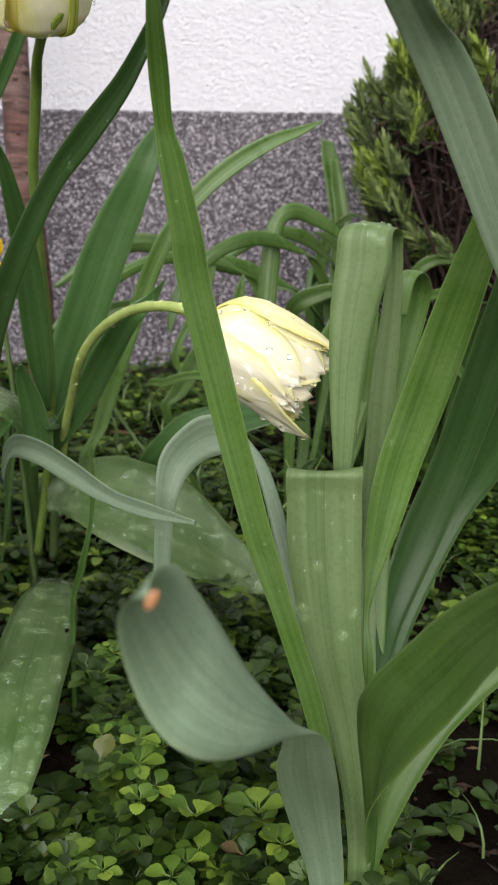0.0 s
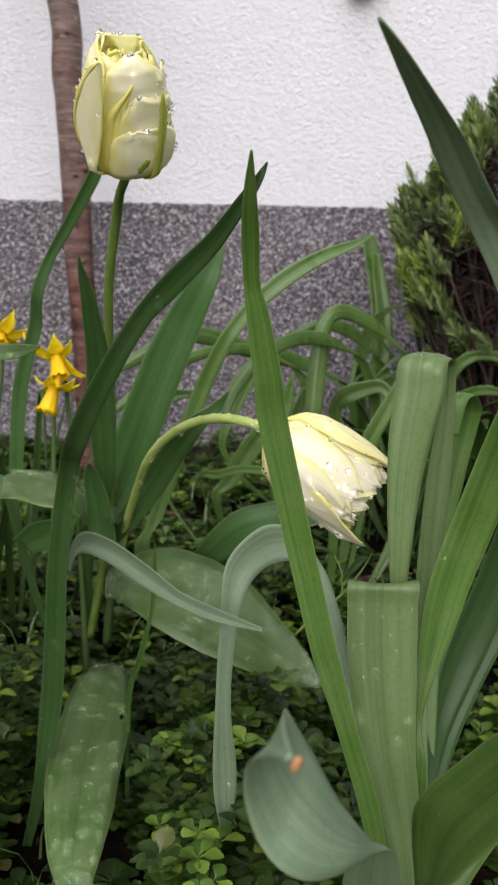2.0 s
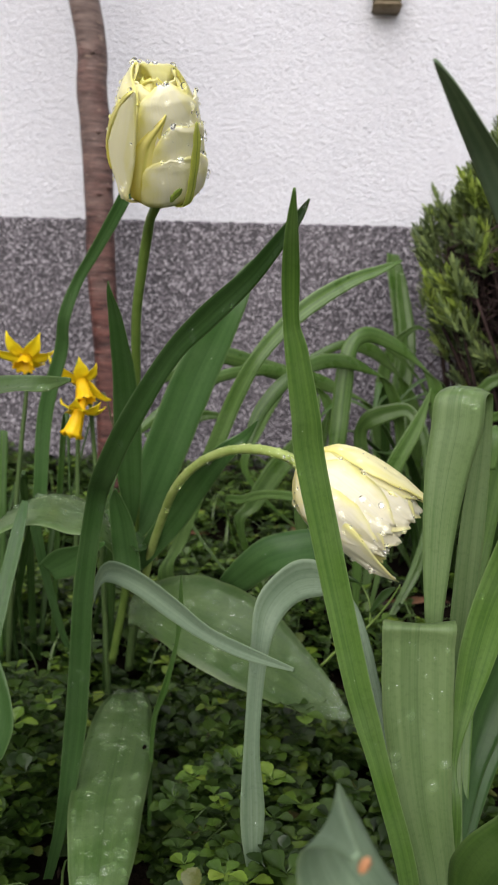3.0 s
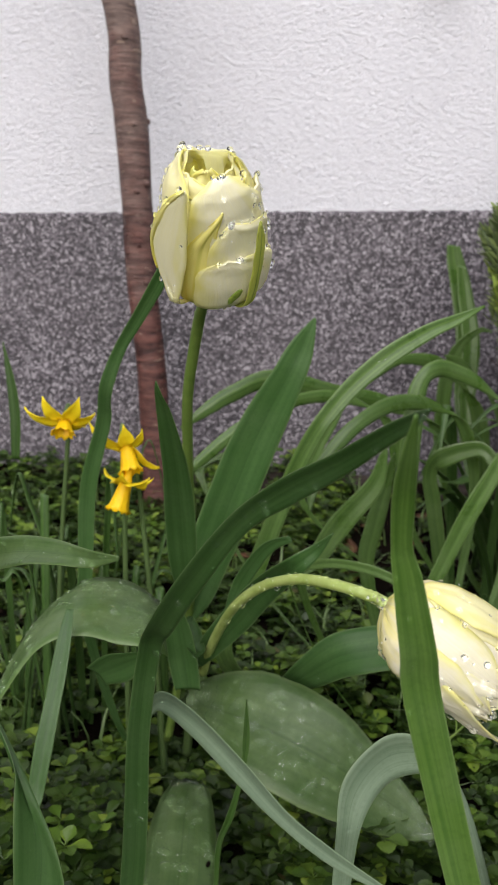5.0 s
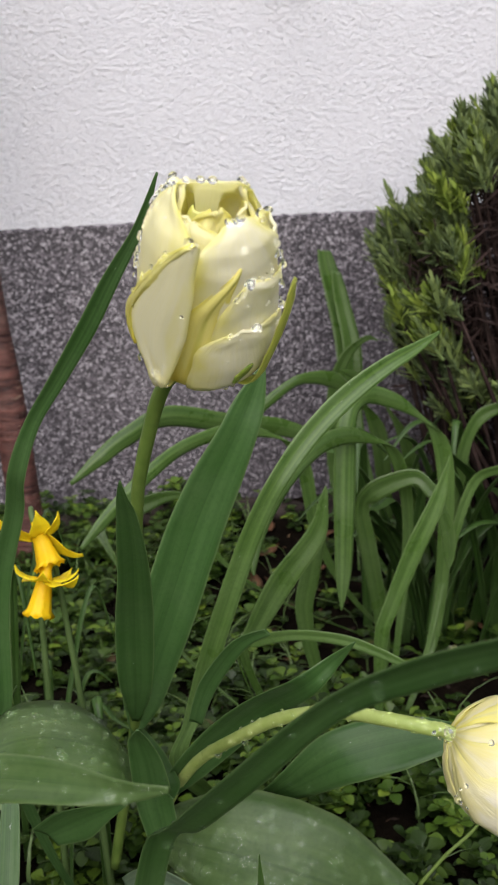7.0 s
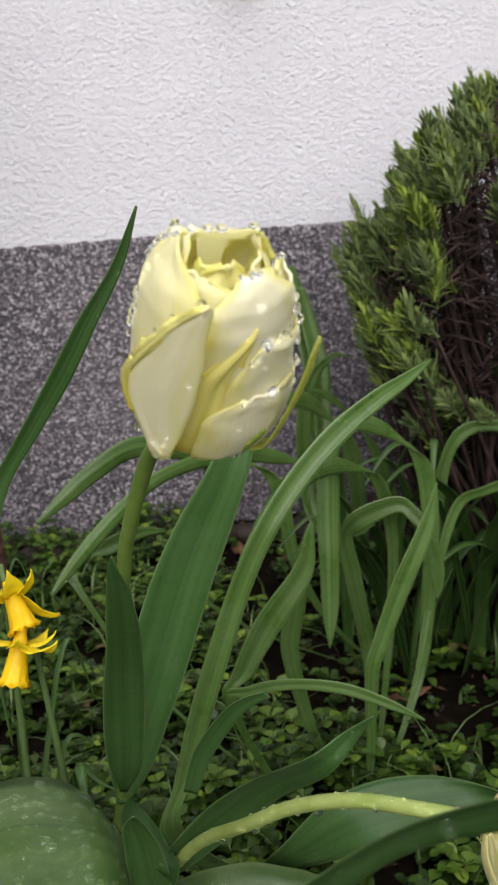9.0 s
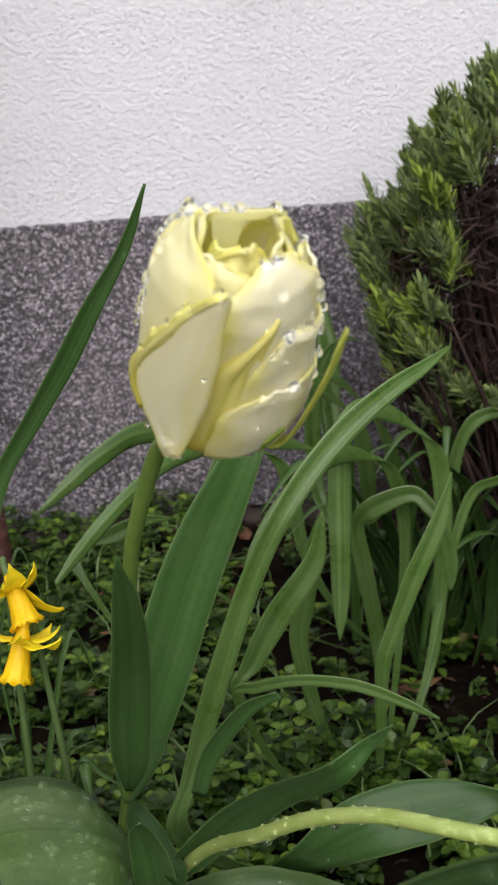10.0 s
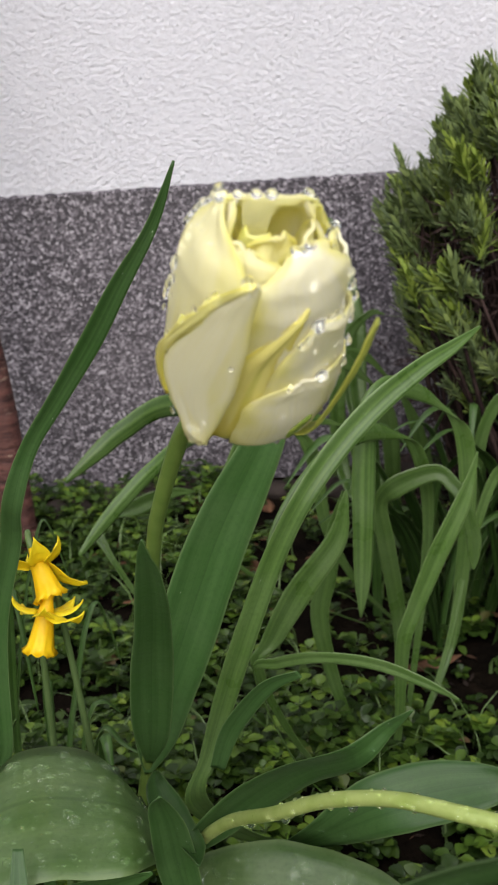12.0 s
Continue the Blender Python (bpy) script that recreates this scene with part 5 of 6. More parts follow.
# ---- strap-leaved clump before the wall ----
straps = thing("strap_leaf_plant", (0.09, 0.68, 0.09), "spreading clump of arching narrow green strap leaves", "plant")
for rows, fold, wet in (
    ([(-0.0702, 0.47, 0.1623, 0.0042, 0, 0.002), (-0.0641, 0.47, 0.1856, 0.0046, 0, 0.0019), (-0.0549, 0.468, 0.2156, 0.0043, 0, -0.0019), (-0.044, 0.465, 0.2471, 0.0047, 0, -0.0006), (-0.0345, 0.462, 0.2721, 0.0049, 0, 0), (-0.0247, 0.46, 0.2912, 0.0046, 0, -0.0005), (-0.0106, 0.462, 0.3092, 0.0046, 0, -0.0016), (0.0068, 0.466, 0.3243, 0.004, 0, -0.0027), (0.0246, 0.47, 0.3353, 0.0026, 0, -0.0028), (0.0387, 0.475, 0.3412, 0.0015, 0, -0.0021), (0.0512, 0.48, 0.3471, 0.0002, 0, -0.0005)], 0.35, 20),
    ([(0.0978, 0.62, 0.1474, 0.0038, 0, -0.0005), (0.1021, 0.615, 0.2162, 0.0049, 0, -0.0005), (0.098, 0.61, 0.265, 0.0053, 0, 0.0004), (0.0801, 0.6, 0.289, 0.0024, 0, -0.0044), (0.0532, 0.585, 0.3032, -0.0002, 0, -0.0052), (0.0395, 0.575, 0.3039, 0.0017, 0, -0.0048), (0.0317, 0.57, 0.2932, 0.005, 0, -0.002), (0.0289, 0.568, 0.2674, 0.0061, 0, -0.0006), (0.0273, 0.565, 0.2368, 0.0056, 0, -0.0006), (0.0254, 0.562, 0.209, 0.0044, 0, -0.0005), (0.0233, 0.56, 0.1896, 0.0005, 0, -0.0002)], 0.3, 6),
    ([(0.0736, 0.6, 0.2245, 0.0034, -0, -0.0002), (0.0616, 0.585, 0.2695, 0.004, 0, -0.0002), (0.0412, 0.57, 0.284, 0.0015, 0, -0.004), (0.0162, 0.55, 0.2875, 0.0017, 0, -0.0045), (-0.0066, 0.53, 0.2771, 0.0037, 0, -0.0023), (-0.0225, 0.52, 0.2585, 0.004, 0, -0.0016), (-0.0286, 0.515, 0.2425, 0.003, 0, 0.0005), (-0.0296, 0.512, 0.2327, 0.0004, 0, -0.0002)], 0.3, 0),
    ([(0.0856, 0.75, 0.1532, 0.0057, -0, -0.0007), (0.0694, 0.74, 0.2341, 0.0065, 0, -0.0006), (0.026, 0.72, 0.2593, -0.0003, -0, -0.0061), (-0.0173, 0.7, 0.2702, -0.0014, 0, -0.0067), (-0.0618, 0.68, 0.2824, -0.0002, 0, -0.007), (-0.0891, 0.665, 0.2736, 0.0021, 0, -0.0056), (-0.1067, 0.655, 0.2631, 0.0027, 0, -0.0038), (-0.1253, 0.65, 0.2494, 0.0007, 0, -0.001)], 0.3, 10),
    ([(0.0385, 0.7, 0.1844, 0.0041, 0, -0.0005), (0.0246, 0.69, 0.2497, 0.0049, 0, -0.0005), (-0.0127, 0.67, 0.2715, -0.0003, 0, -0.0043), (-0.0502, 0.645, 0.2706, 0.0005, 0, -0.0043), (-0.0773, 0.625, 0.2579, 0.0023, 0, -0.0037), (-0.1019, 0.61, 0.2386, 0.002, 0, -0.0036), (-0.1178, 0.6, 0.2237, 0.0007, 0, -0.0011)], 0.3, 4),
    ([(0.1179, 0.8, 0.1422, 0.0049, 0, -0.0006), (0.1054, 0.78, 0.2401, 0.007, 0, -0.0006), (0.0754, 0.76, 0.282, 0.0008, 0, -0.0066), (0.0401, 0.74, 0.2928, -0.0002, 0, -0.0041), (0.0148, 0.73, 0.2817, 0.0018, 0, -0.0036), (-0.0039, 0.72, 0.2682, 0.0019, 0, -0.0022), (-0.0194, 0.71, 0.2549, 0.0005, 0, -0.0007)], 0.3, 4),
    ([(-0.0388, 0.7, 0.185, 0.0029, 0, -0.0003), (-0.0293, 0.7, 0.2217, 0.004, 0, 0.0006), (-0.0162, 0.7, 0.2514, 0.0044, 0, -0.0004), (-0.0084, 0.7, 0.2733, 0.0007, 0, -0.001)], 0.3, 0),
    ([(-0.1042, 0.62, 0.2167, 0.0024, 0, -0.0003), (-0.1042, 0.63, 0.2274, 0.0052, 0, 0.0029), (-0.086, 0.64, 0.2337, 0.0021, 0, -0.0047), (-0.0671, 0.645, 0.2383, 0, 0, -0.0036), (-0.0514, 0.65, 0.2363, 0.0001, 0, -0.0007)], 0.3, 6),
    ([(0.1118, 0.9, 0.232, 0.0095, -0, -0.0008), (0.1119, 0.91, 0.2947, 0.0108, 0, -0.0008), (0.1043, 0.918, 0.3418, 0.0099, 0, -0.0007), (0.0981, 0.92, 0.368, 0.0085, 0, -0.0005), (0.0949, 0.92, 0.3841, 0.0061, 0, -0.0009)], 0.3, 0),
    ([(0.1106, 0.88, 0.2304, 0.0079, 0, -0.0007), (0.1125, 0.89, 0.2914, 0.0085, 0, -0.0006), (0.1061, 0.9, 0.3373, 0.0071, 0, -0.0005), (0.1015, 0.902, 0.3647, 0.0044, 0, -0.001)], 0.3, 0),
    ([(0.0573, 0.6, 0.1543, 0.0044, -0, -0.0006), (0.049, 0.598, 0.21, 0.0051, 0, -0.0006), (0.0444, 0.595, 0.2356, 0.0045, 0, -0.0005), (0.0496, 0.59, 0.2466, 0.0032, 0, -0.0054), (0.0633, 0.588, 0.2529, 0.0007, 0, -0.0056), (0.0741, 0.585, 0.2549, -0.0009, 0, -0.0044), (0.0804, 0.582, 0.2489, -0.0027, 0, -0.003), (0.085, 0.58, 0.2415, -0.0029, 0, -0.0022), (0.0902, 0.578, 0.2222, -0.0044, 0, 0.0005), (0.0906, 0.577, 0.209, -0.0034, 0, 0.0004), (0.0903, 0.576, 0.2012, -0.0005, 0, 0.0001)], 0.3, 4),
    ([(0.0454, 0.56, 0.1708, 0.004, 0, -0.0006), (0.0517, 0.56, 0.19, 0.0048, 0, -0.0006), (0.064, 0.56, 0.2197, 0.0051, 0, -0.0022), (0.076, 0.56, 0.2441, 0.0043, 0, -0.0021), (0.0818, 0.56, 0.2602, 0.0022, 0, -0.001), (0.0849, 0.56, 0.2723, 0.0003, 0, -0.0003)], 0.35, 0),
    ([(-0.0338, 0.54, 0.1783, 0.0029, 0, -0.0004), (-0.0267, 0.54, 0.193, 0.0055, 0, -0.0007), (-0.0113, 0.54, 0.2188, 0.0077, 0, -0.001), (0.0067, 0.54, 0.2417, 0.0046, 0, -0.0028), (0.0111, 0.54, 0.2592, 0.0023, 0, -0.001), (0.0124, 0.54, 0.2664, 0.0004, 0, -0.0002)], 0.3, 4),
    ([(0.0061, 0.58, 0.1772, 0.0049, 0, -0.0006), (0.0098, 0.58, 0.204, 0.0057, 0, -0.0007), (0.0164, 0.58, 0.2332, 0.0043, 0, -0.0005), (0.0209, 0.58, 0.252, 0.0006, 0, -0.0004)], 0.3, 0),
    ([(-0.0408, 0.5, 0.199, 0.0002, 0, -0.0014), (-0.0307, 0.495, 0.2071, -0.0002, 0, -0.0028), (-0.014, 0.485, 0.213, -0.0001, 0, -0.0026), (0.0064, 0.475, 0.2128, -0.0005, 0, -0.0026), (0.0234, 0.465, 0.2078, -0.0007, 0, -0.002), (0.0343, 0.455, 0.2044, -0.0001, 0, -0.0005)], 0.3, 0),
    ([(0.1655, 0.75, 0.1439, 0.0071, 0, -0.0008), (0.1685, 0.75, 0.1995, 0.007, 0, -0.0007), (0.1744, 0.745, 0.2529, 0.0073, -0, -0.0018), (0.1869, 0.735, 0.286, 0.0056, 0, -0.0037), (0.2021, 0.72, 0.3075, 0.0033, 0, -0.0054), (0.2232, 0.71, 0.3171, 0.0011, 0, -0.0052), (0.2432, 0.7, 0.3124, 0.0005, 0, -0.001)], 0.3, 0),
    ([(0.133, 0.69, 0.1852, 0.0063, 0, -0.0007), (0.1345, 0.682, 0.2265, 0.0058, 0, -0.0006), (0.1427, 0.675, 0.2626, 0.002, 0, -0.0051), (0.1578, 0.67, 0.2746, 0.001, 0, -0.004), (0.1762, 0.66, 0.2728, 0, 0, -0.0038), (0.1957, 0.65, 0.2566, 0.0004, 0, -0.001)], 0.3, 0),
    ([(0.104, 0.62, 0.1843, 0.0028, 0, -0.0003), (0.1204, 0.62, 0.2362, 0.0027, 0, -0.0021), (0.1351, 0.61, 0.2491, 0.0014, 0, -0.0028), (0.151, 0.6, 0.2543, 0.0004, 0, -0.0035), (0.1674, 0.59, 0.2509, 0.0004, 0, -0.0007)], 0.3, 0),
    ([(0.1418, 0.78, 0.1362, 0.0061, 0, -0.0007), (0.1341, 0.78, 0.2047, 0.0062, 0, -0.0006), (0.1186, 0.775, 0.2502, 0.005, 0, -0.0039), (0.0915, 0.77, 0.2836, 0.001, 0, -0.0045), (0.0721, 0.765, 0.2937, 0.0004, 0, -0.0009)], 0.3, 0),
    ([(0.0865, 0.85, 0.1819, 0.0064, 0, -0.0007), (0.0851, 0.85, 0.2533, 0.0068, 0, -0.0006), (0.0938, 0.845, 0.2915, 0.0049, 0, -0.0016), (0.1113, 0.84, 0.3088, 0.0007, 0, -0.0025), (0.1217, 0.835, 0.3077, 0.0002, 0, -0.0007)], 0.3, 0),
):
    leaf(straps, rows, M["strap"], fold * 0.7, wet, (0.0004, 0.0011), crease=1.0, root=(0.045, 0.585) if rows[0][1] < 0.66 else (0.13, 0.74))


def arching(rng, base, heading, reach, rise, width, lean=0.4):
    """Rows of a leaf that rises from its base and falls over towards a heading."""
    out = []
    d = Vector((math.cos(heading), math.sin(heading), 0))
    s = Vector((-d.y, d.x, rng.uniform(-0.2, 0.2)))
    for k in range(7):
        f = k / 6
        c = Vector(base) + d * reach * (lean * f + (1 - lean) * f * f) + Vector((0, 0, rise * (1.9 * f - f ** 2.6 * rng.uniform(0.9, 1.2))))
        out.append((*c, *(s * width * (0.75 + 0.5 * f) * (1 - f ** 3.5) + s * 0.0004)))
    return out


thicket = thing("strap_leaf_plant", (0.165, 0.715, soil_height(0.165, 0.715) - 0.004), "dense tuft of strap leaves under the shrub, shade put into darker colour", "plant")
rng = random.Random(61)
for _ in range(46):
    x, y = 0.165 + rng.gauss(0, 0.034), 0.715 + rng.gauss(0, 0.026)
    heading = -rng.uniform(-0.35, 3.3)
    # darker daffodil green stands in for the shade the shrub would throw
    leaf(thicket, arching(rng, (x, y, soil_height(x, y) - 0.005), heading, rng.uniform(0.06, 0.15), rng.uniform(0.10, 0.19), rng.uniform(0.0035, 0.0062), rng.uniform(0.3, 0.55)), M["daf_leaf"], 0.25, crease=1.0)

# ---- miniature daffodils ----


def daffodil(top, aim, ground_xy, tepals, corona_len, label, seed):
    """A small trumpet daffodil on its stalk; tepals: turn about the axis, sweep back, length."""
    rng = random.Random(seed)
    gx, gy = ground_xy
    gz = soil_height(gx, gy)
    ob = thing("daffodil", (gx, gy, gz), label, "daffodil", "daffodils")
    m = axes(top, aim, (0, 0.2, 1))
    aimv = Vector(aim).normalized()
    neck = Vector(top) - aimv * 0.006
    bm = bmesh.new()
    tube(bm, [(gx, gy, gz - 0.01), (gx * 0.6 + neck.x * 0.4, gy * 0.6 + neck.y * 0.4, gz + 0.5 * (neck.z - gz)), (gx * 0.12 + neck.x * 0.88, gy * 0.12 + neck.y * 0.88 + 0.004, gz + 0.9 * (neck.z - gz)), (neck.x, neck.y + 0.0045, neck.z - 0.006), (neck.x, neck.y + 0.003, neck.z), tuple(neck + aimv * 0.002), tuple(Vector(top) - aimv * 0.001)], [0.0018, 0.0015, 0.0012, 0.0011, 0.0011, 0.0012, 0.0015], 10)
    part("stem", bm, M["daf_leaf"], ob)
    bm = bmesh.new()
    prof = [(0.0013, -0.001), (0.0020, 0.0025), (0.0030, corona_len * 0.3), (0.0039, corona_len * 0.6), (0.0048, corona_len * 0.88), (0.0060, corona_len)]
    n = 30
    rings = []
    for kk, (r, z) in enumerate(prof):
        fr = 0.0 if kk < 4 else (0.05 if kk == 4 else 0.14)
        rings.append([bm.verts.new(m @ Vector((r * (1 + fr * math.sin(9 * a + seed)) * math.cos(a), r * (1 + fr * math.sin(9 * a + seed)) * math.sin(a), z + (0.0008 * math.sin(9 * a) if kk == 5 else 0)))) for a in (q * math.tau / n for q in range(n))])
    inner = [[bm.verts.new(m @ ((m.inverted() @ vt.co) * 1.0 - Vector((*(m.inverted() @ vt.co).xy.normalized() * 0.0004, 0)))) for vt in ring] for ring in rings]
    for stack in (rings, inner):
        for lo_, hi_ in zip(stack, stack[1:]):
            for q in range(n):
                bm.faces.new((lo_[q], lo_[(q + 1) % n], hi_[(q + 1) % n], hi_[q]))
    for q in range(n):
        bm.faces.new((rings[-1][q], rings[-1][(q + 1) % n], inner[-1][(q + 1) % n], inner[-1][q]))
    bmesh.ops.recalc_face_normals(bm, faces=bm.faces[:])
    part("corona", bm, M["orange"], ob, "orange-yellow frilled trumpet")
    for turn, back, length in tepals:
        grid = []
        for j in range(12):
            s = j / 11
            w = 0.0042 * math.sin(math.pi * min(1, 0.12 + 0.88 * s) ** 0.8) + 0.0002
            b = back + 0.35 * s * s
            row = []
            for i in range(7):
                u = 2 * i / 6 - 1
                rad = 0.003 + length * s * math.cos(b)
                hz = 0.28 * corona_len - length * s * math.sin(b) + 0.0012 * u * u + 0.0006 * noise.noise((s * 5, u, seed + turn))
                row.append(m @ (Matrix.Rotation(turn, 3, "Z") @ Vector((rad, w * u, hz))))
            grid.append(row)
        bm, g, nrm = sheet(grid, 0.0004, [j / 11 for j in range(12)])
        part("tepal", bm, M["yellow"], ob)
    return ob


d1 = daffodil((-0.1540, 0.476, 0.2885), (0.05, -0.62, -0.78), (-0.172, 0.495), [(0.0, 0.05, 0.020), (1.05, 0.1, 0.015), (2.1, 0.1, 0.014), (3.14, 0.1, 0.013), (4.2, 0.0, 0.016), (5.25, 0.0, 0.016)], 0.010, "yellow miniature daffodil with spread open tepals", 1)
d2 = daffodil((-0.1225, 0.4690, 0.2800), (0.1126, -0.1600, -0.3215), (-0.128, 0.492), [(0.15, 0.45, 0.020), (1.2, 0.5, 0.012), (2.2, 0.4, 0.012), (3.5, -1.15, 0.017), (4.3, 0.3, 0.010), (5.3, 0.35, 0.012)], 0.0185, "yellow miniature daffodil nodding with swept tepals", 2)
d3 = daffodil((-0.1180, 0.4620, 0.2650), (-0.1058, -0.1400, -0.4073), (-0.106, 0.488), [(-0.15, -0.35, 0.014), (1.3, 0.2, 0.011), (2.0, 0.2, 0.011), (3.0, -0.15, 0.021), (3.6, -0.1, 0.014), (5.4, 0.0, 0.011)], 0.021, "yellow miniature daffodil with a long hanging trumpet", 3)
rng = random.Random(21)
for owner, cx, cy, count in ((d1, -0.186, 0.505, 16), (d2, -0.145, 0.515, 7), (d3, -0.115, 0.51, 4)):
    for _ in range(count):
        x, y = cx + rng.uniform(-0.025, 0.02), cy + rng.uniform(-0.03, 0.04)
        leaf(owner, arching(rng, (x, y, soil_height(x, y) - 0.005), rng.uniform(0, 6.28), rng.uniform(0.01, 0.05), rng.uniform(0.09, 0.18), rng.uniform(0.0016, 0.0028), 0.8), M["daf_leaf"], 0.3)
leaf(d1, [(-0.1902, 0.5, 0.2594, 0.0023, 0, 0.0001), (-0.1894, 0.5, 0.2839, 0.003, 0, -0.0015), (-0.1909, 0.5, 0.3031, 0.0026, 0, -0.0015), (-0.1944, 0.5, 0.3232, 0.0003, 0, -0.0003)], M["daf_leaf"], 0.3)

# ---- lavender shrub ----
shrub = thing("lavender_shrub", (0.22, 0.74, 0.10), "woody lavender shrub with fresh green needle tufts", "shrub")
rng = random.Random(31)


def sprig_mesh(seed):
    """A fresh lavender shoot: blunt narrow leaves in crossed pairs up a short stem."""
    r = random.Random(seed)
    bm = bmesh.new()
    tube(bm, [(0, 0, 0), (0.001, 0, 0.012), (0, 0.001, 0.024)], [0.0011, 0.0009, 0.0005], 5)
    for k in range(26):
        f = (k + r.random()) / 26
        a = (k // 2) * 1.57 + (k % 2) * 3.14 + r.uniform(-0.45, 0.45)
        ln = r.uniform(0.010, 0.0165) * (1.08 - 0.3 * f)
        up = 0.55 + 0.75 * f + r.uniform(-0.15, 0.15)
        d = Vector((math.cos(a) * math.cos(up), math.sin(a) * math.cos(up), math.sin(up)))
        s = Vector((-math.sin(a), math.cos(a), 0))
        n = s.cross(d)
        b = Vector((0, 0, 0.022 * f))
        w = r.uniform(0.0009, 0.00135)
        bend = r.uniform(-0.12, 0.22) * ln
        rings = []
        for g, wide in ((0.0, 0.5), (0.4, 1.0), (0.8, 0.85), (1.0, 0.25)):
            c = b + d * ln * g - n * bend * g * g
            rings.append([bm.verts.new(c + s * w * wide), bm.verts.new(c - n * w * 0.45 * wide), bm.verts.new(c - s * w * wide)])
        for lo, hi in zip(rings, rings[1:]):
            for q in range(3):
                bm.faces.new((lo[q], lo[(q + 1) % 3], hi[(q + 1) % 3], hi[q]))
    me = bpy.data.meshes.new("sprig")
    bm.to_mesh(me)
    bm.free()
    me.materials.append(M["needle"])
    return me


sprigs = [sprig_mesh(k) for k in range(6)]
SC, SR = Vector((0.303, 0.73, 0.3635)), Vector((0.196, 0.134, 0.157))
wood = bmesh.new()
tips = []
more_v, more_f = [], []
for k in range(2100):
    z = rng.uniform(-0.6, 1.0)
    a = rng.uniform(2.2, 5.6)
    rr = math.sqrt(max(0.0, 1 - z * z))
    d = Vector((rr * math.cos(a), rr * math.sin(a), z))
    bare = noise.noise(d * 5.5 + Vector((3, 0, 0)))
    if -d.y > 0.42 and (bare < 0.26 or rng.random() < 0.35):
        continue
    if bare < -0.05 and rng.random() < 0.85:
        continue
    lump = 1 + 0.12 * noise.noise(d * 3.4) + 0.07 * rng.uniform(-1, 0.8)
    p = SC + Vector((d.x * SR.x, d.y * SR.y, d.z * SR.z)) * lump
    if p.z < 0.275 + 0.03 * noise.noise(d * 7) and d.x > -0.93:
        continue
    up = (d * 0.6 + Vector((0, 0, 0.9)) + Vector((rng.gauss(0, 0.28), rng.gauss(0, 0.28), 0))).normalized()
    m = Matrix.Translation(p - up * 0.024 - Vector((0.22, 0.74, 0.10))) @ up.to_track_quat("Z", "Y").to_matrix().to_4x4() @ Matrix.Scale(rng.uniform(0.65, 1.1), 4)
    if len(shrub.children) < 290:
        ob = new("sprig", sprigs[k % 6])
        ob.parent = shrub
        ob.matrix_local = m
    else:
        src, i0 = sprigs[k % 6], len(more_v)
        more_v.extend(tuple(m @ vt.co) for vt in src.vertices)
        more_f.extend(tuple(i0 + q for q in poly.vertices) for poly in src.polygons)
    if k % 7 == 0:
        tips.append(p - up * 0.02)
me = bpy.data.meshes.new("needle_growth")
me.from_pydata(more_v, [], more_f)
me.materials.append(M["needle"])
rest = tagged(new("needle_growth", me), "dense green needle tufts", kind="stuff")
rest.parent = shrub
for p in tips:
    root = Vector((0.225 + rng.uniform(-0.03, 0.03), 0.74 + rng.uniform(-0.02, 0.02), 0.11))
    mid = root.lerp(p, 0.55) + Vector((rng.gauss(0, 0.012), rng.gauss(0, 0.012), -0.02))
    tube(wood, [tuple(root), tuple(mid), tuple(p)], [0.004, 0.0022, 0.001], 5)
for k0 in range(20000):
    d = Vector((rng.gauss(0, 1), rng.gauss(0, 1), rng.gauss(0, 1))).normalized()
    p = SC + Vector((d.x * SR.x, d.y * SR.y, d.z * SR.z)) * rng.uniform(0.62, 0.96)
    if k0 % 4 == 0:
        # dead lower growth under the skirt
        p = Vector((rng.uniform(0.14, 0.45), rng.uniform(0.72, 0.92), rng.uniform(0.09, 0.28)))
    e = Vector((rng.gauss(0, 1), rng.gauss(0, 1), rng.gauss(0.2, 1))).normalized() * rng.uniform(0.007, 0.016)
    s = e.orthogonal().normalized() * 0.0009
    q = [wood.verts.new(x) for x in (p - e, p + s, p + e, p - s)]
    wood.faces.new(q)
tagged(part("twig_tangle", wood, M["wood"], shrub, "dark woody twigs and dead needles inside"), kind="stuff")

# ---- ground cover, grass, litter ----
rng = random.Random(41)
verts, faces, leaf_tones = [], [], []


def cover_leaf(base, d, up, ln, w, fresh):
    """A small spatulate leaf with a round-toothed end."""
    s = d.cross(up).normalized()
    n = s.cross(d).normalized()
    i0 = len(verts)
    outline = ((0, 0.10, 0), (0.28, 0.20, 0.02), (0.42, 0.52, 0.06), (0.56, 0.86, 0.11), (0.70, 1.0, 0.13), (0.80, 0.94, 0.12), (0.83, 0.80, 0.09), (0.92, 0.74, 0.09), (0.94, 0.50, 0.05), (1.01, 0.40, 0.05), (1.0, 0.20, 0.03), (1.04, 0, 0.01))
    pts = [(f, u, h) for f, u, h in outline] + [(f, -u, h) for f, u, h in outline[-2::-1]]
    bend = rng.uniform(0.15, 0.6)
    for f, u, h in pts:
        verts.append(tuple(base + d * ln * f + s * w * u + n * (ln * (h - bend * f * f))))
    for f in (0.45, 0.8):
        verts.append(tuple(base + d * ln * f + n * ln * (-0.02 - bend * f * f)))
    m = len(pts)
    for q in range(m - 1):
        faces.append((i0 + q, i0 + q + 1, i0 + m + (1 if 4 <= q < m - 5 else 0)))
    faces.append((i0 + 4, i0 + m + 1, i0 + m))
    faces.append((i0 + m - 5, i0 + m, i0 + m + 1))
    leaf_tones.extend([0 if fresh else 1] * (m + 1))


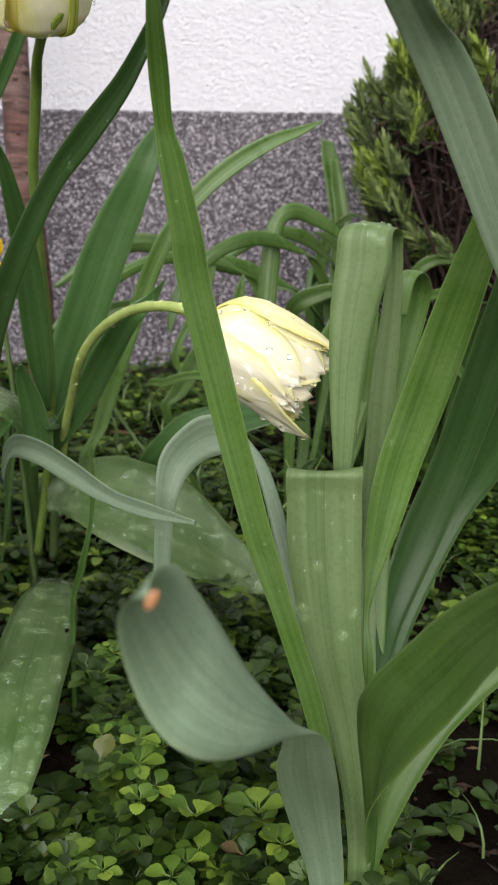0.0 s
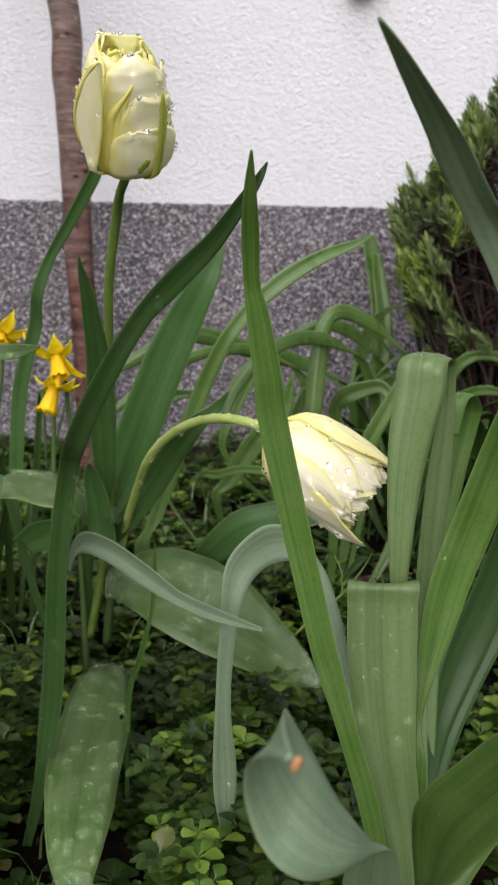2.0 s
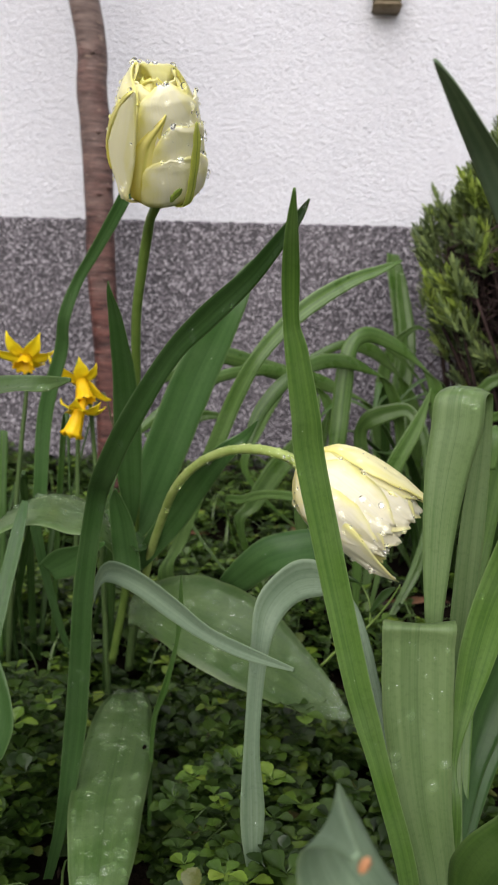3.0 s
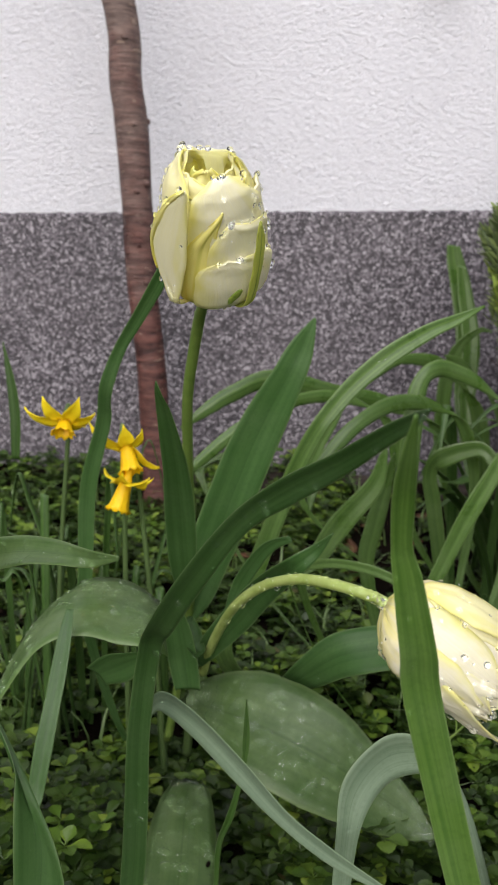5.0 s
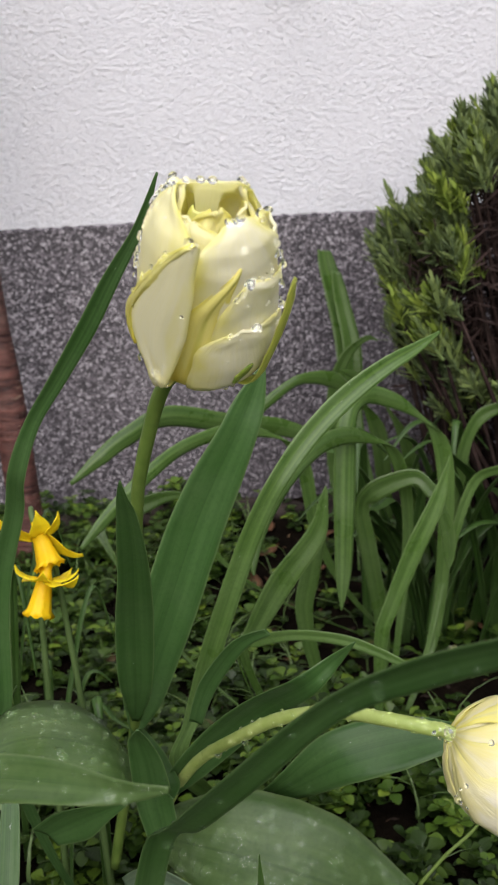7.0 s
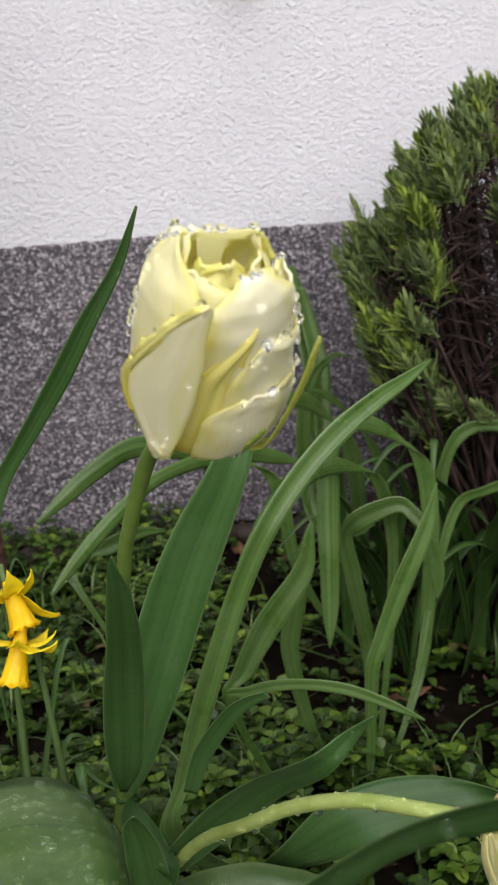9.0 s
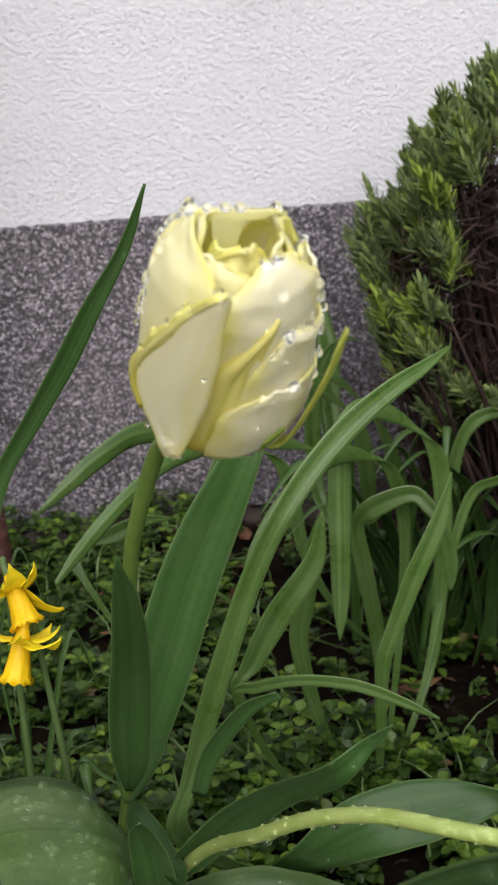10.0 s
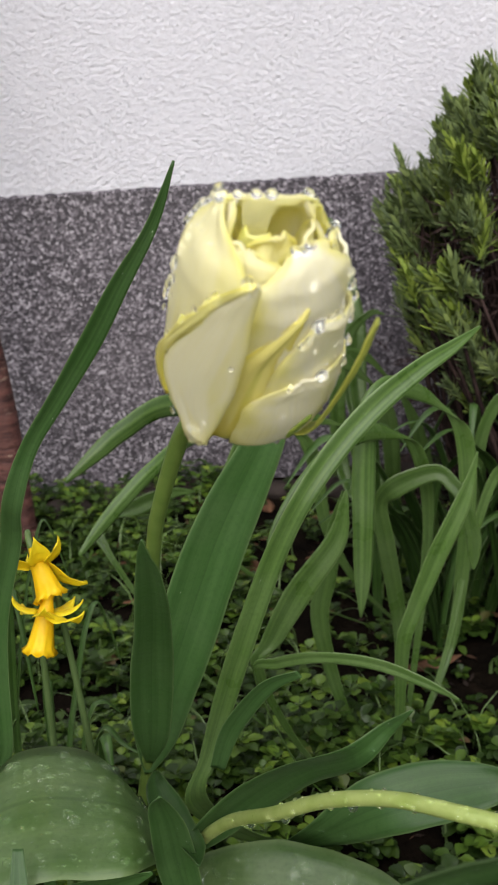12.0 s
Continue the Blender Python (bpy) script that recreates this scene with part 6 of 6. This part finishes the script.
count = 0
while count < 6600:
    y = 0.10 + 0.9 * rng.random() ** 1.15
    half = 0.09 + 0.33 * y
    x = rng.uniform(-half - 0.02, half + 0.02)
    dens = noise.noise((x * 13, y * 13, 5))
    if dens < (-0.05 if y < 0.42 else -0.36) and rng.random() < 0.88:
        continue
    if x > 0.0 and y > 0.60 and rng.random() < 0.8:
        continue
    count += 1
    if count % 9 == 0:
        # thicker weeds round the leafy plant
        x, y = rng.choice((rng.uniform(-0.22, -0.115), rng.uniform(-0.04, 0.0))), rng.uniform(0.24, 0.44)
        dens = 0.8 * rng.random()
    elif count % 5 == 0:
        x, y = rng.uniform(-0.9, 0.9), rng.uniform(-0.35, 0.98)
    if abs(x + 0.07) < 0.045 and 0.15 < y < 0.47:
        dens = -0.3
    g = Vector((x, y, soil_height(x, y)))
    high = (0.003 + (0.020 if dens > -0.3 else 0.008) * rng.random() + (0.075 if count % 9 == 0 else 0.045) * max(0, dens)) * (1.0 if y < 0.6 else 0.75)
    lean = Vector((rng.gauss(0, 0.3), rng.gauss(-0.1, 0.3), 1)).normalized()
    size = rng.uniform(0.0055, 0.0105) if y < 0.45 else rng.uniform(0.005, 0.0105)
    # random fresh rosettes get bright tops; lower leaves have shade put into their colour
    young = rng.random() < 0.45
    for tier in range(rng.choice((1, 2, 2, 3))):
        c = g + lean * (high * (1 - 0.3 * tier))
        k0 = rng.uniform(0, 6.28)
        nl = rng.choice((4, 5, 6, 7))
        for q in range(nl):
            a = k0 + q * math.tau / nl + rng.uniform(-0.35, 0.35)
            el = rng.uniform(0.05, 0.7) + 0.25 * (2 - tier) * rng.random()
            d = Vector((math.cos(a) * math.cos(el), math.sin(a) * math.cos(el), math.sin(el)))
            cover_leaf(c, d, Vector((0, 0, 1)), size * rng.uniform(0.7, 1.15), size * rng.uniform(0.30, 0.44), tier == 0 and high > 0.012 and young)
me = bpy.data.meshes.new("ground_cover")
me.from_pydata(verts, [], faces)
for p in me.polygons:
    p.use_smooth = True
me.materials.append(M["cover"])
me.materials.append(M["cover_shaded"])
me.polygons.foreach_set("material_index", leaf_tones)
tagged(new("ground_cover", me), "low carpet of small toothed green weed leaves", "ground cover", kind="stuff")

bm = bmesh.new()
for _ in range(620):
    y = rng.uniform(0.25, 0.97) if rng.random() < 0.25 else rng.uniform(0.5, 0.95)
    x = rng.uniform(-0.1 - 0.3 * y, 0.1 + 0.3 * y)
    if x > 0.02 and y > 0.6 and rng.random() < 0.7:
        continue
    a = rng.uniform(0, 6.28)
    base = Vector((x, y, soil_height(x, y)))
    ln, d = rng.uniform(0.03, 0.08), Vector((math.cos(a), math.sin(a), 0))
    s = Vector((-d.y, d.x, 0)) * rng.uniform(0.0006, 0.0014)
    prev = None
    for j in range(6):
        f = j / 5
        c = base + d * ln * 0.6 * f * f + Vector((0, 0, ln * (f - 0.55 * f * f)))
        cur = (bm.verts.new(c - s * (1 - f * 0.95)), bm.verts.new(c + Vector((0, 0, -0.0004))), bm.verts.new(c + s * (1 - f * 0.95)))
        if prev:
            bm.faces.new((prev[0], prev[1], cur[1], cur[0]))
            bm.faces.new((prev[1], prev[2], cur[2], cur[1]))
        prev = cur
tagged(part("grass", bm, M["strap"]), "scattered thin green grass blades", "grass", kind="stuff")

bm = bmesh.new()
for _ in range(1500):
    y = 0.12 + 0.87 * rng.random()
    x = rng.uniform(-0.12 - 0.3 * y, 0.12 + 0.33 * y)
    a, ln = rng.uniform(0, 6.28), rng.uniform(0.001, 0.006)
    c = Vector((x, y, soil_height(x, y) + 0.001))
    d, s = Vector((math.cos(a), math.sin(a), rng.uniform(-0.3, 0.6))) * ln, Vector((-math.sin(a), math.cos(a), rng.uniform(-0.4, 0.4))) * ln * rng.uniform(0.15, 0.6)
    q = [bm.verts.new(p) for p in (c - d, c - s, c + d, c + s, c + Vector((0, 0, ln * 0.3)))]
    for i, j in ((0, 1), (1, 2), (2, 3), (3, 0)):
        bm.faces.new((q[i], q[j], q[4]))
tagged(part("soil_litter", bm, M["litter"], smooth=False), "dark crumbs and bits of rotted leaf on the soil", "litter", kind="stuff")

for k in range(26):
    y = rng.uniform(0.55, 0.98)
    x = rng.uniform(-0.05 - 0.3 * y, 0.08 + 0.3 * y)
    if k < 10:
        x, y = rng.uniform(-0.1, 0.16), rng.uniform(0.80, 0.97)
    dl = thing("dead_leaf", (x, y, soil_height(x, y)), "curled brown dead leaf on the soil", "dead leaf", "dead leaves")
    a, ln = rng.uniform(0, 6.28), rng.uniform(0.008, 0.02)
    d, s = Vector((math.cos(a), math.sin(a), 0.15)), Vector((-math.sin(a), math.cos(a), rng.uniform(-0.3, 0.3)))
    c = Vector((x, y, soil_height(x, y) + 0.004))
    leaf(dl, [(*(c + d * ln * f), *(s * ln * 0.4 * w)) for f, w in ((-1, 0.05), (-0.5, 0.8), (0, 1), (0.5, 0.75), (1, 0.05))], M["dead"], 0.5, name="blade", thick=0.0004)

for k in range(12):
    x = -0.16 + 0.055 * k + rng.uniform(-0.015, 0.015) if k < 7 else rng.uniform(-0.3, 0.4)
    y = rng.uniform(0.945, 0.975) if k < 7 else rng.uniform(0.6, 0.95)
    r = rng.uniform(0.018, 0.032) if k < 7 else rng.uniform(0.006, 0.013)
    bm = bmesh.new()
    bmesh.ops.create_icosphere(bm, subdivisions=3, radius=r, matrix=Matrix.Translation((x, y, soil_height(x, y) + r * 0.15)) @ Matrix.Diagonal((1.25, 0.8, 0.55, 1)))
    for vert in bm.verts:
        vert.co += (vert.co - Vector((x, y, soil_height(x, y)))) * 0.35 * noise.noise(vert.co * 45)
    st = part("stone", bm, M["stone"])
    tagged(st, "rough brown stone lying at the plinth foot" if k < 7 else "small rough brown stone on the soil", "stone", "stones")
